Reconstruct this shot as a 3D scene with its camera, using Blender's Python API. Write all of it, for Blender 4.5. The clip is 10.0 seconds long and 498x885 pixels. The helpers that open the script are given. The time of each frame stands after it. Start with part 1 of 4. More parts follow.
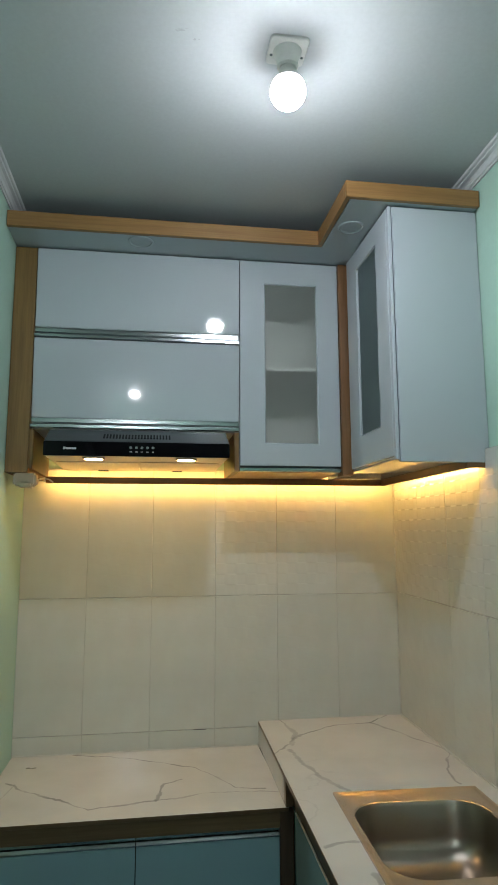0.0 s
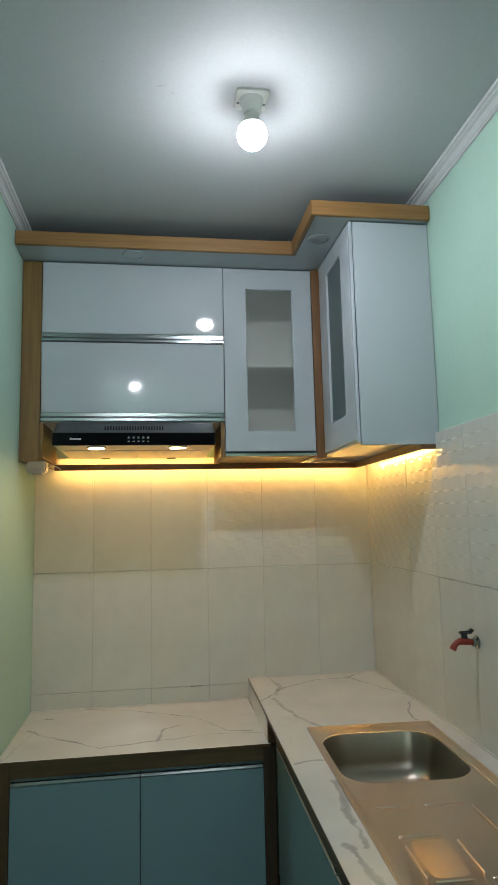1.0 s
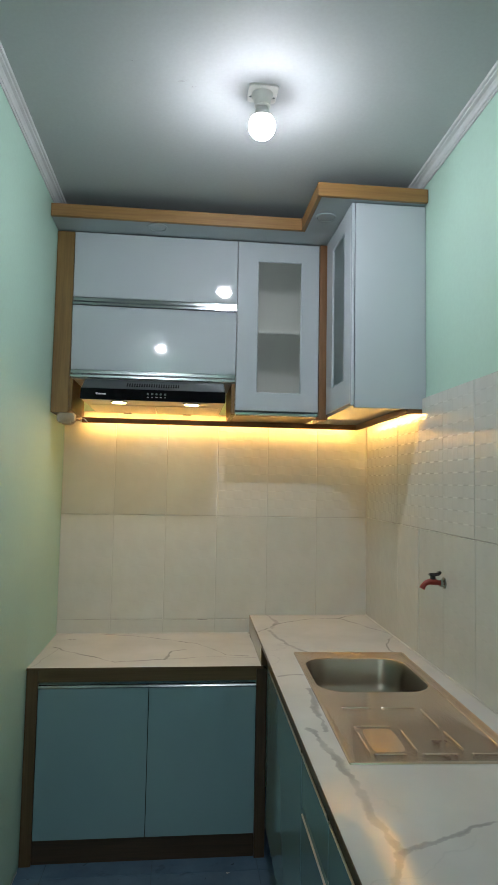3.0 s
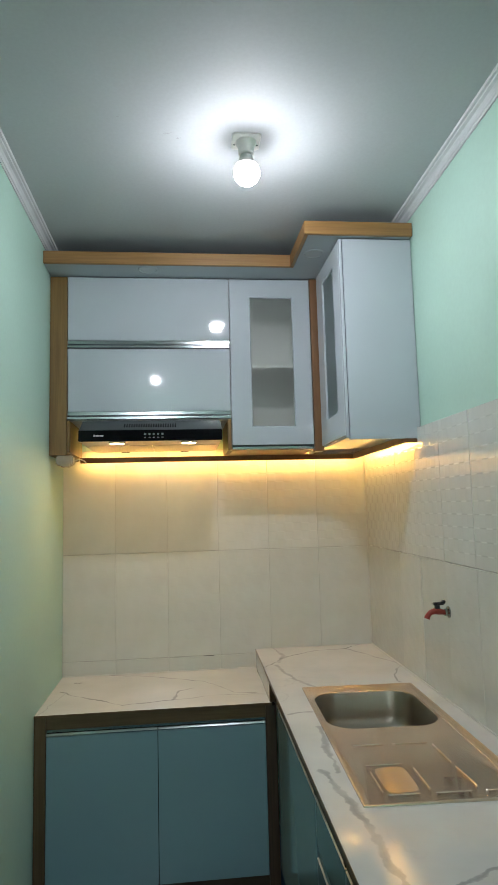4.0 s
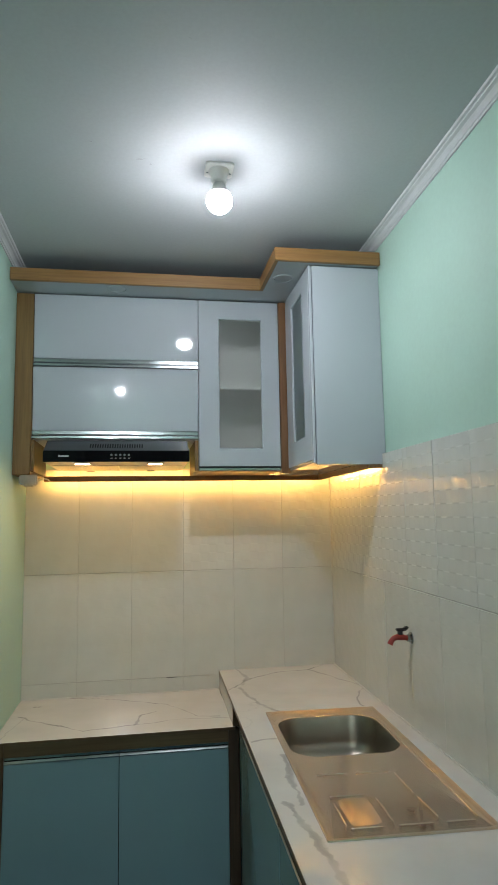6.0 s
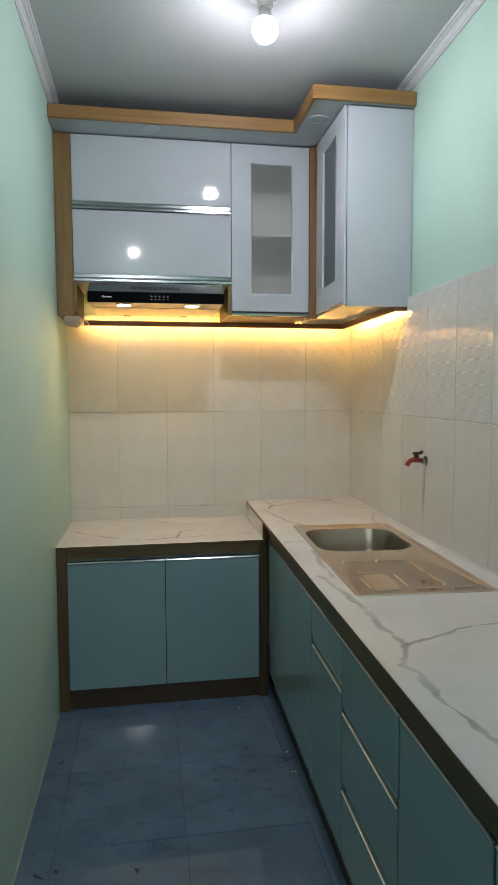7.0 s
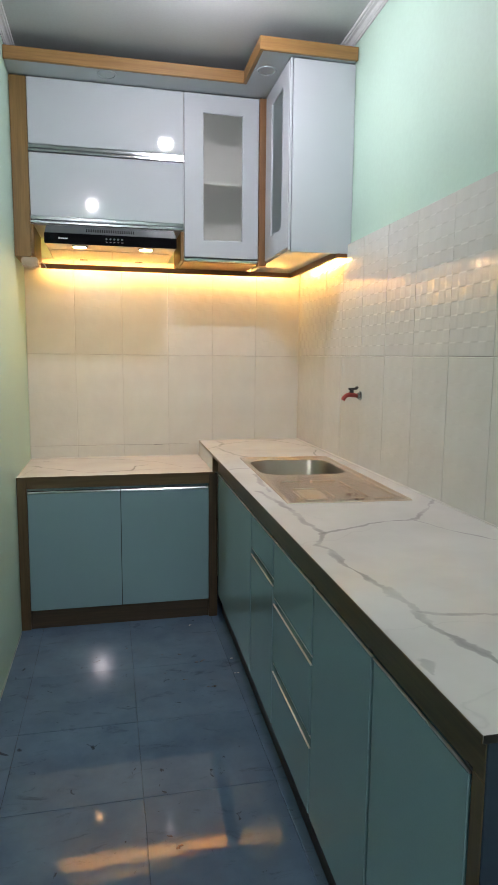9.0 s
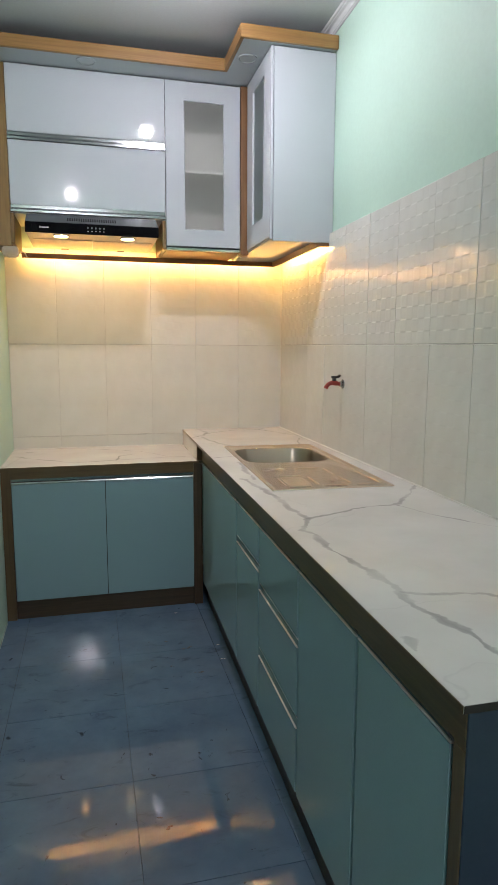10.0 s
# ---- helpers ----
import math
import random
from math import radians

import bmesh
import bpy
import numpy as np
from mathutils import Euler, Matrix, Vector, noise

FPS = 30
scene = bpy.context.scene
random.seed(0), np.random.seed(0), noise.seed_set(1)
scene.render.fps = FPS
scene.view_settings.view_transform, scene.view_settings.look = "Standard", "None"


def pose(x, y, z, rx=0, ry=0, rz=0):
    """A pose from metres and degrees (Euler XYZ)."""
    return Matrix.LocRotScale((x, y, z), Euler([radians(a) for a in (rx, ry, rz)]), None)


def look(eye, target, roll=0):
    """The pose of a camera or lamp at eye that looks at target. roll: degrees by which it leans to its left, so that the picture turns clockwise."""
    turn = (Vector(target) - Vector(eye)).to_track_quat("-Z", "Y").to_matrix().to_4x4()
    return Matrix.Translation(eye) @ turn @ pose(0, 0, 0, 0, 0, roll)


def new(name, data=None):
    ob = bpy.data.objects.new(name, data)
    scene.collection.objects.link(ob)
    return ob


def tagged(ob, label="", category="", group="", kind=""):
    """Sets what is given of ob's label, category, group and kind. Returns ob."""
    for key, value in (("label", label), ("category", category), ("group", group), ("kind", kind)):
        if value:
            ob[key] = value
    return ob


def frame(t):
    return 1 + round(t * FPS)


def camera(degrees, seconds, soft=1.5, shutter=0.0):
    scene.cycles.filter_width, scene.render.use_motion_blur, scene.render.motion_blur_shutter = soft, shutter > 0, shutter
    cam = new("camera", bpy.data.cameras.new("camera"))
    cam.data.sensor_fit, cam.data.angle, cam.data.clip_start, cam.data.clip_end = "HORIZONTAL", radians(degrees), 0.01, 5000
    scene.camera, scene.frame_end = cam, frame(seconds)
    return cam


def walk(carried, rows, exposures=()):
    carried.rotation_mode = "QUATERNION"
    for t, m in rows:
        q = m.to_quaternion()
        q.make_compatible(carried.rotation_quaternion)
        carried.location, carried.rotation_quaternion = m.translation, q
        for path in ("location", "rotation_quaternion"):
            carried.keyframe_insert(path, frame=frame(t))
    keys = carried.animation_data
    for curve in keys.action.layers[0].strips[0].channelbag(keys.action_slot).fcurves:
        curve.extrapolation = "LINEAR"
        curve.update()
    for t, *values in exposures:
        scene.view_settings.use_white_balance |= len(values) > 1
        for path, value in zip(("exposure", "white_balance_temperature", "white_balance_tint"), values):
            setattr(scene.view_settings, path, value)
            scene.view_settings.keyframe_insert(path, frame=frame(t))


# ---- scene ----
cam = camera(43.1, 10.0, soft=0.95)
PATH = [
    (0, (0.502, -2.561, 1.541), (0.797, -0.604, 1.83), -0.2),
    (0.5, (0.542, -2.724, 1.532), (0.724, -0.751, 1.804), -0.6),
    (1, (0.532, -2.858, 1.497), (0.818, -0.895, 1.75), -1.3),
    (1.5, (0.485, -2.951, 1.518), (0.759, -0.984, 1.755), -0.0),
    (2, (0.506, -3.032, 1.481), (0.669, -1.052, 1.713), 0.4),
    (2.5, (0.569, -3.121, 1.454), (0.728, -1.133, 1.599), -0.5),
    (2.7, (0.58, -3.122, 1.436), (0.783, -1.137, 1.582), 1.2),
    (3.8, (0.569, -3.152, 1.455), (0.79, -1.172, 1.627), -0.7),
    (4, (0.574, -3.152, 1.487), (0.788, -1.175, 1.705), -1.5),
    (4.5, (0.589, -3.155, 1.543), (0.793, -1.192, 1.87), -1.7),
    (5, (0.594, -3.119, 1.569), (0.758, -1.148, 1.86), -0.8),
    (5.5, (0.579, -3.112, 1.562), (0.733, -1.136, 1.83), -0.9),
    (5.7, (0.583, -3.12, 1.566), (0.814, -1.154, 1.849), -0.7),
    (6.8, (0.411, -3.32, 1.409), (0.802, -1.361, 1.337), -0.4),
    (7, (0.398, -3.348, 1.381), (0.716, -1.379, 1.235), -0.2),
    (7.5, (0.408, -3.493, 1.325), (0.724, -1.533, 1.085), -0.2),
    (8, (0.423, -3.545, 1.312), (0.841, -1.596, 1.152), 0.1),
    (8.5, (0.42, -3.554, 1.277), (0.814, -1.61, 1.022), -0.1),
    (9, (0.424, -3.57, 1.264), (0.854, -1.633, 1.012), 0.5),
    (9.5, (0.417, -3.58, 1.269), (0.843, -1.644, 1.008), 0.3),
    (10, (0.413, -3.589, 1.26), (0.896, -1.668, 0.977), 0.2),
]
EXPOSURES = [(0.0, 0.16, 6440, 18), (2.7, 0.25, 6520, 22), (4.0, 0.48, 6500, 22), (5.6, 0.33, 6500, 22), (7.0, 0.55, 6660, 29), (7.6, 0.86, 6840, 35), (8.0, 0.75, 6860, 35), (8.5, 0.98, 6870, 35), (10.0, 0.99, 6880, 35)]
walk(cam, [(t, look(eye, target, roll)) for t, eye, target, roll in PATH], EXPOSURES)

# ---------------------------------------------------------------- light
world = bpy.data.worlds.new("world")
scene.world = world
world.use_nodes = True
world.node_tree.nodes["Background"].inputs[0].default_value = (0.5, 0.6, 0.7, 1)
world.node_tree.nodes["Background"].inputs[1].default_value = 0.02
BULB, BULB_FAR, STRIP, HOOD_LAMP = 318.0, 2850.0, 50.0, 100.0

# ---------------------------------------------------------------- plan (metres)
ROOM_Y, CEIL, SK = -6.0, 2.68, 0.022       # SK: the sink side runs slightly out of square
PIVOT = 1.506


def shear(v):
    return Vector((v.x + SK * v.y, v.y, v.z))


def settle(v):
    """The sink lies a little askew in its cut-out."""
    a, u, w = 0.045, v.x - 1.2265, v.y + 1.216
    return Vector((1.200 + u * math.cos(a) + w * math.sin(a), -1.216 + w * math.cos(a) - u * math.sin(a), v.z))


# ---------------------------------------------------------------- materials
def nodes_of(name):
    m = bpy.data.materials.new(name)
    m.use_nodes = True
    nt = m.node_tree
    return m, nt, nt.nodes["Principled BSDF"]


def node(nt, kind, **values):
    n = nt.nodes.new(kind)
    for key, value in values.items():
        n.inputs[key].default_value = value
    return n


def coords(nt, kind="Position", scale=(1, 1, 1)):
    mp = nt.nodes.new("ShaderNodeMapping")
    mp.inputs["Scale"].default_value = scale
    if kind == "Position":
        g = nt.nodes.new("ShaderNodeNewGeometry")
        nt.links.new(g.outputs["Position"], mp.inputs["Vector"])
    else:
        g = nt.nodes.new("ShaderNodeTexCoord")
        nt.links.new(g.outputs["Object"], mp.inputs["Vector"])
    return mp.outputs["Vector"]


def ramp(nt, source, stops):
    r = nt.nodes.new("ShaderNodeValToRGB")
    r.color_ramp.elements[0].position, r.color_ramp.elements[0].color = stops[0][0], (*stops[0][1], 1)
    r.color_ramp.elements[1].position, r.color_ramp.elements[1].color = stops[-1][0], (*stops[-1][1], 1)
    for p, c in stops[1:-1]:
        e = r.color_ramp.elements.new(p)
        e.color = (*c, 1)
    nt.links.new(source, r.inputs["Fac"])
    return r.outputs["Color"]


def mixc(nt, fac, a, b, mode="MIX"):
    m = nt.nodes.new("ShaderNodeMix")
    m.data_type, m.blend_type = "RGBA", mode
    for socket, v in ((m.inputs[0], fac), (m.inputs[6], a), (m.inputs[7], b)):
        if hasattr(v, "is_linked"):
            nt.links.new(v, socket)
        else:
            socket.default_value = v if isinstance(v, (int, float)) else (*v, 1)
    return m.outputs[2]


def noise_tex(nt, vec, scale, detail=4, rough=0.55, distortion=0.0):
    n = node(nt, "ShaderNodeTexNoise", Scale=scale, Detail=detail, Roughness=rough, Distortion=distortion)
    nt.links.new(vec, n.inputs["Vector"])
    return n.outputs["Fac"]


def bump(nt, bsdf, height, strength, distance=0.002, normal=None):
    b = node(nt, "ShaderNodeBump", Strength=strength, Distance=distance)
    nt.links.new(height, b.inputs["Height"])
    if normal:
        nt.links.new(normal, b.inputs["Normal"])
    nt.links.new(b.outputs["Normal"], bsdf.inputs["Normal"])
    return b.outputs["Normal"]


def dull(c, f):
    return tuple(x * f for x in c)


def surface(name, c, rough=0.5, metal=0.0, coat=0.0, var=0.12, vscale=2.5, grain=0.05, gscale=90,
            relief=0.1, rscale=120, stretch=(1, 1, 1), wear=0.08, space="Position"):
    """A plain painted, pressed or metal surface with broad patches, fine grain and uneven gloss."""
    m, nt, b = nodes_of(name)
    vec = coords(nt, space, stretch)
    broad, fine = noise_tex(nt, vec, vscale, 3), noise_tex(nt, vec, gscale, 5)
    col = ramp(nt, broad, [(0.3, dull(c, 1 - var)), (0.7, c)])
    col = mixc(nt, 1.0, col, ramp(nt, fine, [(0.3, (1 - grain,) * 3), (0.7, (1, 1, 1))]), "MULTIPLY")
    nt.links.new(col, b.inputs["Base Color"])
    r = nt.nodes.new("ShaderNodeMapRange")
    r.inputs["To Min"].default_value, r.inputs["To Max"].default_value = max(0.01, rough - wear), rough + wear
    nt.links.new(noise_tex(nt, vec, vscale * 4, 4), r.inputs["Value"])
    nt.links.new(r.outputs[0], b.inputs["Roughness"])
    b.inputs["Metallic"].default_value = metal
    b.inputs["Coat Weight"].default_value = coat
    b.inputs["Coat Roughness"].default_value = 0.03
    if relief:
        bump(nt, b, noise_tex(nt, vec, rscale, 4), relief, 0.001)
    return m


def wood(name, axis, light, dark, rough=0.42):
    m, nt, b = nodes_of(name)
    s = [26.0, 26.0, 26.0]
    s[axis] = 1.1
    vec = coords(nt, "Position", s)
    grain = noise_tex(nt, vec, 1.6, 6, 0.6, 0.6)
    streak = noise_tex(nt, vec, 7.0, 3, 0.6)
    col = ramp(nt, grain, [(0.28, dark), (0.5, tuple((a + d) / 2 for a, d in zip(light, dark))), (0.72, light)])
    col = mixc(nt, 0.5, col, ramp(nt, streak, [(0.35, (0.72, 0.7, 0.66)), (0.6, (1, 1, 1))]), "MULTIPLY")
    nt.links.new(col, b.inputs["Base Color"])
    b.inputs["Roughness"].default_value = rough
    bump(nt, b, streak, 0.12, 0.0006)
    return m


def glow(name, c, strength):
    m, nt, b = nodes_of(name)
    b.inputs["Base Color"].default_value = (0.9, 0.9, 0.9, 1)
    b.inputs["Emission Color"].default_value = (*c, 1)
    b.inputs["Emission Strength"].default_value = strength
    return m


def make_marble(name, veins):
    """White laminate printed with wandering grey veins that swell, thin out and fade."""
    m, nt, b = nodes_of(name)
    vec = coords(nt)
    col = ramp(nt, noise_tex(nt, vec, 4.0, 4), [(0.3, (0.585, 0.575, 0.548)), (0.65, (0.67, 0.66, 0.632))])

    def vmath(op, a, c):
        n = nt.nodes.new("ShaderNodeVectorMath")
        n.operation = op
        for socket, v in ((n.inputs[0], a), (n.inputs[1], c)):
            if hasattr(v, "is_linked"):
                nt.links.new(v, socket)
            else:
                socket.default_value = v
        return n

    def number(op, a, c, clamp=False):
        n = nt.nodes.new("ShaderNodeMath")
        n.operation, n.use_clamp = op, clamp
        for socket, v in ((n.inputs[0], a), (n.inputs[1], c)):
            if hasattr(v, "is_linked"):
                nt.links.new(v, socket)
            else:
                socket.default_value = v
        return n.outputs[0]

    # the ground of the print is bent at two scales, so that no vein runs straight
    flat = vmath("MULTIPLY", vec, (1, 1, 0)).outputs[0]
    for scale, size in ((9.0, 0.045), (38.0, 0.014)):
        n = node(nt, "ShaderNodeTexNoise", Scale=scale, Detail=3, Roughness=0.6)
        nt.links.new(vec, n.inputs["Vector"])
        flat = vmath("ADD", flat, vmath("MULTIPLY", vmath("SUBTRACT", n.outputs["Color"], (0.5, 0.5, 0.5)).outputs[0], (size, size, 0)).outputs[0]).outputs[0]
    swell = nt.nodes.new("ShaderNodeMapRange")
    swell.inputs["From Min"].default_value, swell.inputs["From Max"].default_value = 0.36, 0.66
    swell.inputs["To Min"].default_value, swell.inputs["To Max"].default_value = 0.35, 1.75
    nt.links.new(noise_tex(nt, vec, 11.0, 4, 0.6), swell.inputs["Value"])
    fade = ramp(nt, noise_tex(nt, vec, 7.0, 3), [(0.36, (0.45,) * 3), (0.55, (1, 1, 1))])
    for wide, depth, course in veins:
        near = None
        for (xa, ya), (xb, yb) in zip(course[:-1], course[1:]):
            d = (xb - xa, yb - ya, 0)
            rel = vmath("SUBTRACT", flat, (xa, ya, 0)).outputs[0]
            along = vmath("DOT_PRODUCT", rel, tuple(c / (d[0] ** 2 + d[1] ** 2) for c in d)).outputs["Value"]
            step = vmath("SCALE", d, (0, 0, 0))
            nt.links.new(number("MAXIMUM", number("MINIMUM", along, 1.0), 0.0), step.inputs["Scale"])
            far = vmath("DISTANCE", rel, step.outputs[0]).outputs["Value"]
            near = far if near is None else number("MINIMUM", near, far)
        share = number("DIVIDE", number("DIVIDE", near, wide), swell.outputs[0])
        mask = ramp(nt, share, [(0.0, (min(depth * 1.2, 0.9),) * 3), (0.6, (depth * 0.95,) * 3), (1.0, (0, 0, 0))])
        col = mixc(nt, mixc(nt, 1.0, mask, fade, "MULTIPLY"), col, (0.27, 0.265, 0.26))
    # hair-thin cracks of grey here and there
    off = number("ABSOLUTE", number("SUBTRACT", noise_tex(nt, vec, 2.6, 5, 0.42), 0.5), 0.0)
    hair = ramp(nt, off, [(0.0, (0.4,) * 3), (0.003, (0, 0, 0))])
    there = ramp(nt, noise_tex(nt, vec, 1.9, 3), [(0.5, (0, 0, 0)), (0.62, (0.7, 0.7, 0.7))])
    col = mixc(nt, mixc(nt, 1.0, hair, there, "MULTIPLY"), col, (0.42, 0.42, 0.41))
    nt.links.new(col, b.inputs["Base Color"])
    b.inputs["Roughness"].default_value = 0.09
    bump(nt, b, noise_tex(nt, vec, 7, 1), 0.05, 0.003)
    return m


def make_tile(name, c, relief):
    """Glazed wall tile with a pressed relief of stepped blocks."""
    m, nt, b = nodes_of(name)
    vec = coords(nt, "Object")
    info = nt.nodes.new("ShaderNodeObjectInfo")
    tone = ramp(nt, info.outputs["Random"], [(0.0, dull(c, 0.93)), (1.0, c)])
    cloud = ramp(nt, noise_tex(nt, vec, 9, 4), [(0.3, (0.93, 0.93, 0.92)), (0.7, (1, 1, 1))])
    nt.links.new(mixc(nt, 1.0, tone, cloud, "MULTIPLY"), b.inputs["Base Color"])
    b.inputs["Roughness"].default_value = 0.12
    b.inputs["Specular IOR Level"].default_value = 0.55
    sep = nt.nodes.new("ShaderNodeSeparateXYZ")
    nt.links.new(vec, sep.inputs[0])
    waves = []
    for axis in ("X", "Z"):
        k = nt.nodes.new("ShaderNodeMath")
        k.operation, k.inputs[1].default_value = "MULTIPLY", math.pi / 0.0417
        nt.links.new(sep.outputs[axis], k.inputs[0])
        w = nt.nodes.new("ShaderNodeMath")
        w.operation = "SINE"
        nt.links.new(k.outputs[0], w.inputs[0])
        waves.append(w.outputs[0])
    steep = nt.nodes.new("ShaderNodeMapRange")
    steep.interpolation_type = "SMOOTHSTEP"
    steep.inputs["From Min"].default_value, steep.inputs["From Max"].default_value = -0.22, 0.22
    steep.inputs["To Min"].default_value, steep.inputs["To Max"].default_value = -1.0, 1.0
    nt.links.new(waves[1], steep.inputs["Value"])
    soft_x = nt.nodes.new("ShaderNodeMapRange")
    soft_x.interpolation_type = "SMOOTHSTEP"
    soft_x.inputs["From Min"].default_value, soft_x.inputs["From Max"].default_value = -0.6, 0.6
    soft_x.inputs["To Min"].default_value, soft_x.inputs["To Max"].default_value = -1.0, 1.0
    nt.links.new(waves[0], soft_x.inputs["Value"])
    block = nt.nodes.new("ShaderNodeMath")
    block.operation = "MULTIPLY"
    nt.links.new(soft_x.outputs[0], block.inputs[0])
    nt.links.new(steep.outputs[0], block.inputs[1])
    n1 = bump(nt, b, block.outputs[0], relief, 0.0011)
    n2 = bump(nt, b, noise_tex(nt, vec, 24, 2), 0.12, 0.002, n1)
    bump(nt, b, noise_tex(nt, coords(nt), 7, 2), 0.3, 0.004, n2)
    return m


def make_floor_tile(name):
    m, nt, b = nodes_of(name)
    vec = coords(nt)
    info = nt.nodes.new("ShaderNodeObjectInfo")
    c = ramp(nt, info.outputs["Random"], [(0.0, (0.080, 0.144, 0.212)), (1.0, (0.093, 0.163, 0.238))])
    cloud = ramp(nt, noise_tex(nt, vec, 6, 6, 0.65), [(0.25, (0.72, 0.74, 0.78)), (0.75, (1.15, 1.12, 1.1))])
    col = mixc(nt, 1.0, c, cloud, "MULTIPLY")
    dust = ramp(nt, noise_tex(nt, vec, 2.2, 7, 0.7), [(0.5, (0, 0, 0)), (0.78, (0.35, 0.35, 0.35))])
    col = mixc(nt, dust, col, (0.13, 0.15, 0.17))
    spots = ramp(nt, noise_tex(nt, vec, 19, 3, 0.6, 1.2), [(0.68, (0, 0, 0)), (0.74, (0.8, 0.8, 0.8))])
    col = mixc(nt, spots, col, (0.015, 0.017, 0.02))
    smear = ramp(nt, noise_tex(nt, coords(nt, "Position", (1.0, 2.2, 1.0)), 7.5, 6, 0.7, 0.8), [(0.58, (0, 0, 0)), (0.74, (0.65, 0.65, 0.65))])
    col = mixc(nt, smear, col, (0.022, 0.034, 0.044))
    nt.links.new(col, b.inputs["Base Color"])
    r = ramp(nt, noise_tex(nt, vec, 5, 6, 0.7), [(0.3, (0.02,) * 3), (0.75, (0.075,) * 3)])
    nt.links.new(r, b.inputs["Roughness"])
    b.inputs["Specular IOR Level"].default_value = 0.4
    bump(nt, b, noise_tex(nt, vec, 11, 2), 0.04, 0.0015)
    return m


def make_grout(name, a, c):
    m, nt, b = nodes_of(name)
    n = noise_tex(nt, coords(nt), 6, 5, 0.7)
    nt.links.new(ramp(nt, n, [(0.4, a), (0.6, c)]), b.inputs["Base Color"])
    b.inputs["Roughness"].default_value = 0.85
    return m


def make_frosted(name, tint, clear, ior=1.18):
    m, nt, b = nodes_of(name)
    b.inputs["Base Color"].default_value = (*tint, 1)
    b.inputs["Transmission Weight"].default_value = clear
    b.inputs["IOR"].default_value = ior
    b.inputs["Specular IOR Level"].default_value = 0.12
    n = noise_tex(nt, coords(nt), 300, 2)
    nt.links.new(ramp(nt, n, [(0.3, (0.285,) * 3), (0.7, (0.31,) * 3)]), b.inputs["Roughness"])
    return m


MINT = surface("mint_paint", (0.440, 0.655, 0.555), 0.58, var=0.1, vscale=1.3, grain=0.04, gscale=60, relief=0.25, rscale=45)
CEILING_PAINT = surface("ceiling_paint", (0.50, 0.53, 0.54), 0.7, var=0.06, vscale=1.2, relief=0.2, rscale=30)
PLASTER = surface("white_plaster", (0.64, 0.65, 0.66), 0.55, var=0.1, vscale=6, relief=0.2)
GLOSS_WHITE = surface("gloss_white_laminate", (0.464, 0.51, 0.543), 0.045, coat=0.0, var=0.03, vscale=2, grain=0.03, gscale=260, relief=0.012, rscale=9, wear=0.012)
GLOSS_BLUE = surface("gloss_blue_laminate", (0.222, 0.362, 0.398), 0.115, coat=0.0, var=0.05, vscale=2, grain=0.04, gscale=260, relief=0.012, rscale=9, wear=0.015)
CARCASS = surface("white_melamine", (0.68, 0.68, 0.67), 0.35, var=0.05)
# near-black stand-in for the shade inside gaps, slots and holes
GAP_SHADE = surface("gap_shade", (0.012, 0.012, 0.012), 0.8, relief=0)
HONEY_X = wood("honey_wood_across", 0, (0.34, 0.183, 0.063), (0.24, 0.12, 0.037))
HONEY_Y = wood("honey_wood_along", 1, (0.34, 0.183, 0.063), (0.24, 0.12, 0.037))
HONEY_Z = wood("honey_wood_upright", 2, (0.265, 0.150, 0.045), (0.175, 0.093, 0.027))
BROWN_X = wood("brown_wood_across", 0, (0.155, 0.10, 0.046), (0.088, 0.053, 0.022), 0.4)
BROWN_Y = wood("brown_wood_along", 1, (0.132, 0.082, 0.032), (0.076, 0.045, 0.017), 0.4)
BROWN_Z = wood("brown_wood_upright", 2, (0.165, 0.10, 0.046), (0.09, 0.053, 0.022), 0.4)
ALU = surface("brushed_aluminium", (0.36, 0.40, 0.40), 0.19, metal=1.0, var=0.08, stretch=(1, 30, 30), vscale=6, relief=0.04, wear=0.03)
ALU_BRIGHT = surface("satin_aluminium", (0.74, 0.74, 0.76), 0.46, metal=1.0, var=0.08, stretch=(30, 1, 30), vscale=6, relief=0.03, wear=0.03)
STEEL = surface("stainless_steel", (0.82, 0.67, 0.58), 0.22, metal=1.0, var=0.04, vscale=3, grain=0.03, gscale=160, relief=0.0, rscale=40, wear=0.035)
# rougher than the deck; the bowl's inner shade is painted in as darker steel
STEEL_SHADED = surface("satin_steel_shaded", (0.36, 0.31, 0.26), 0.33, metal=1.0, var=0.08, vscale=4, grain=0.04, gscale=160, relief=0.0, wear=0.04)
STEEL_HOOD = surface("hood_steel", (0.13, 0.14, 0.145), 0.34, metal=1.0, var=0.08, stretch=(1, 20, 20), relief=0.04, wear=0.03)
HOOD_UNDER = surface("hood_underside", (0.62, 0.56, 0.48), 0.42, metal=0.9, var=0.08, relief=0.1, wear=0.04)
BLACK_GLASS = surface("black_glass", (0.003, 0.003, 0.004), 0.05, coat=0.0, var=0.1, relief=0, wear=0.02)
BLACK_GLASS.node_tree.nodes["Principled BSDF"].inputs["Specular IOR Level"].default_value = 0.2
BLACK = surface("black_plastic", (0.02, 0.02, 0.022), 0.4, relief=0.05)
MESH_FILTER = surface("filter_mesh", (0.62, 0.58, 0.5), 0.37, metal=0.9, relief=0.5, rscale=700, wear=0.04)
WHITE_PLASTIC = surface("white_plastic", (0.7, 0.7, 0.66), 0.35, var=0.08, vscale=20, relief=0.05)
RED_PLASTIC = surface("red_plastic", (0.32, 0.03, 0.02), 0.3, var=0.2, vscale=30, relief=0.05)
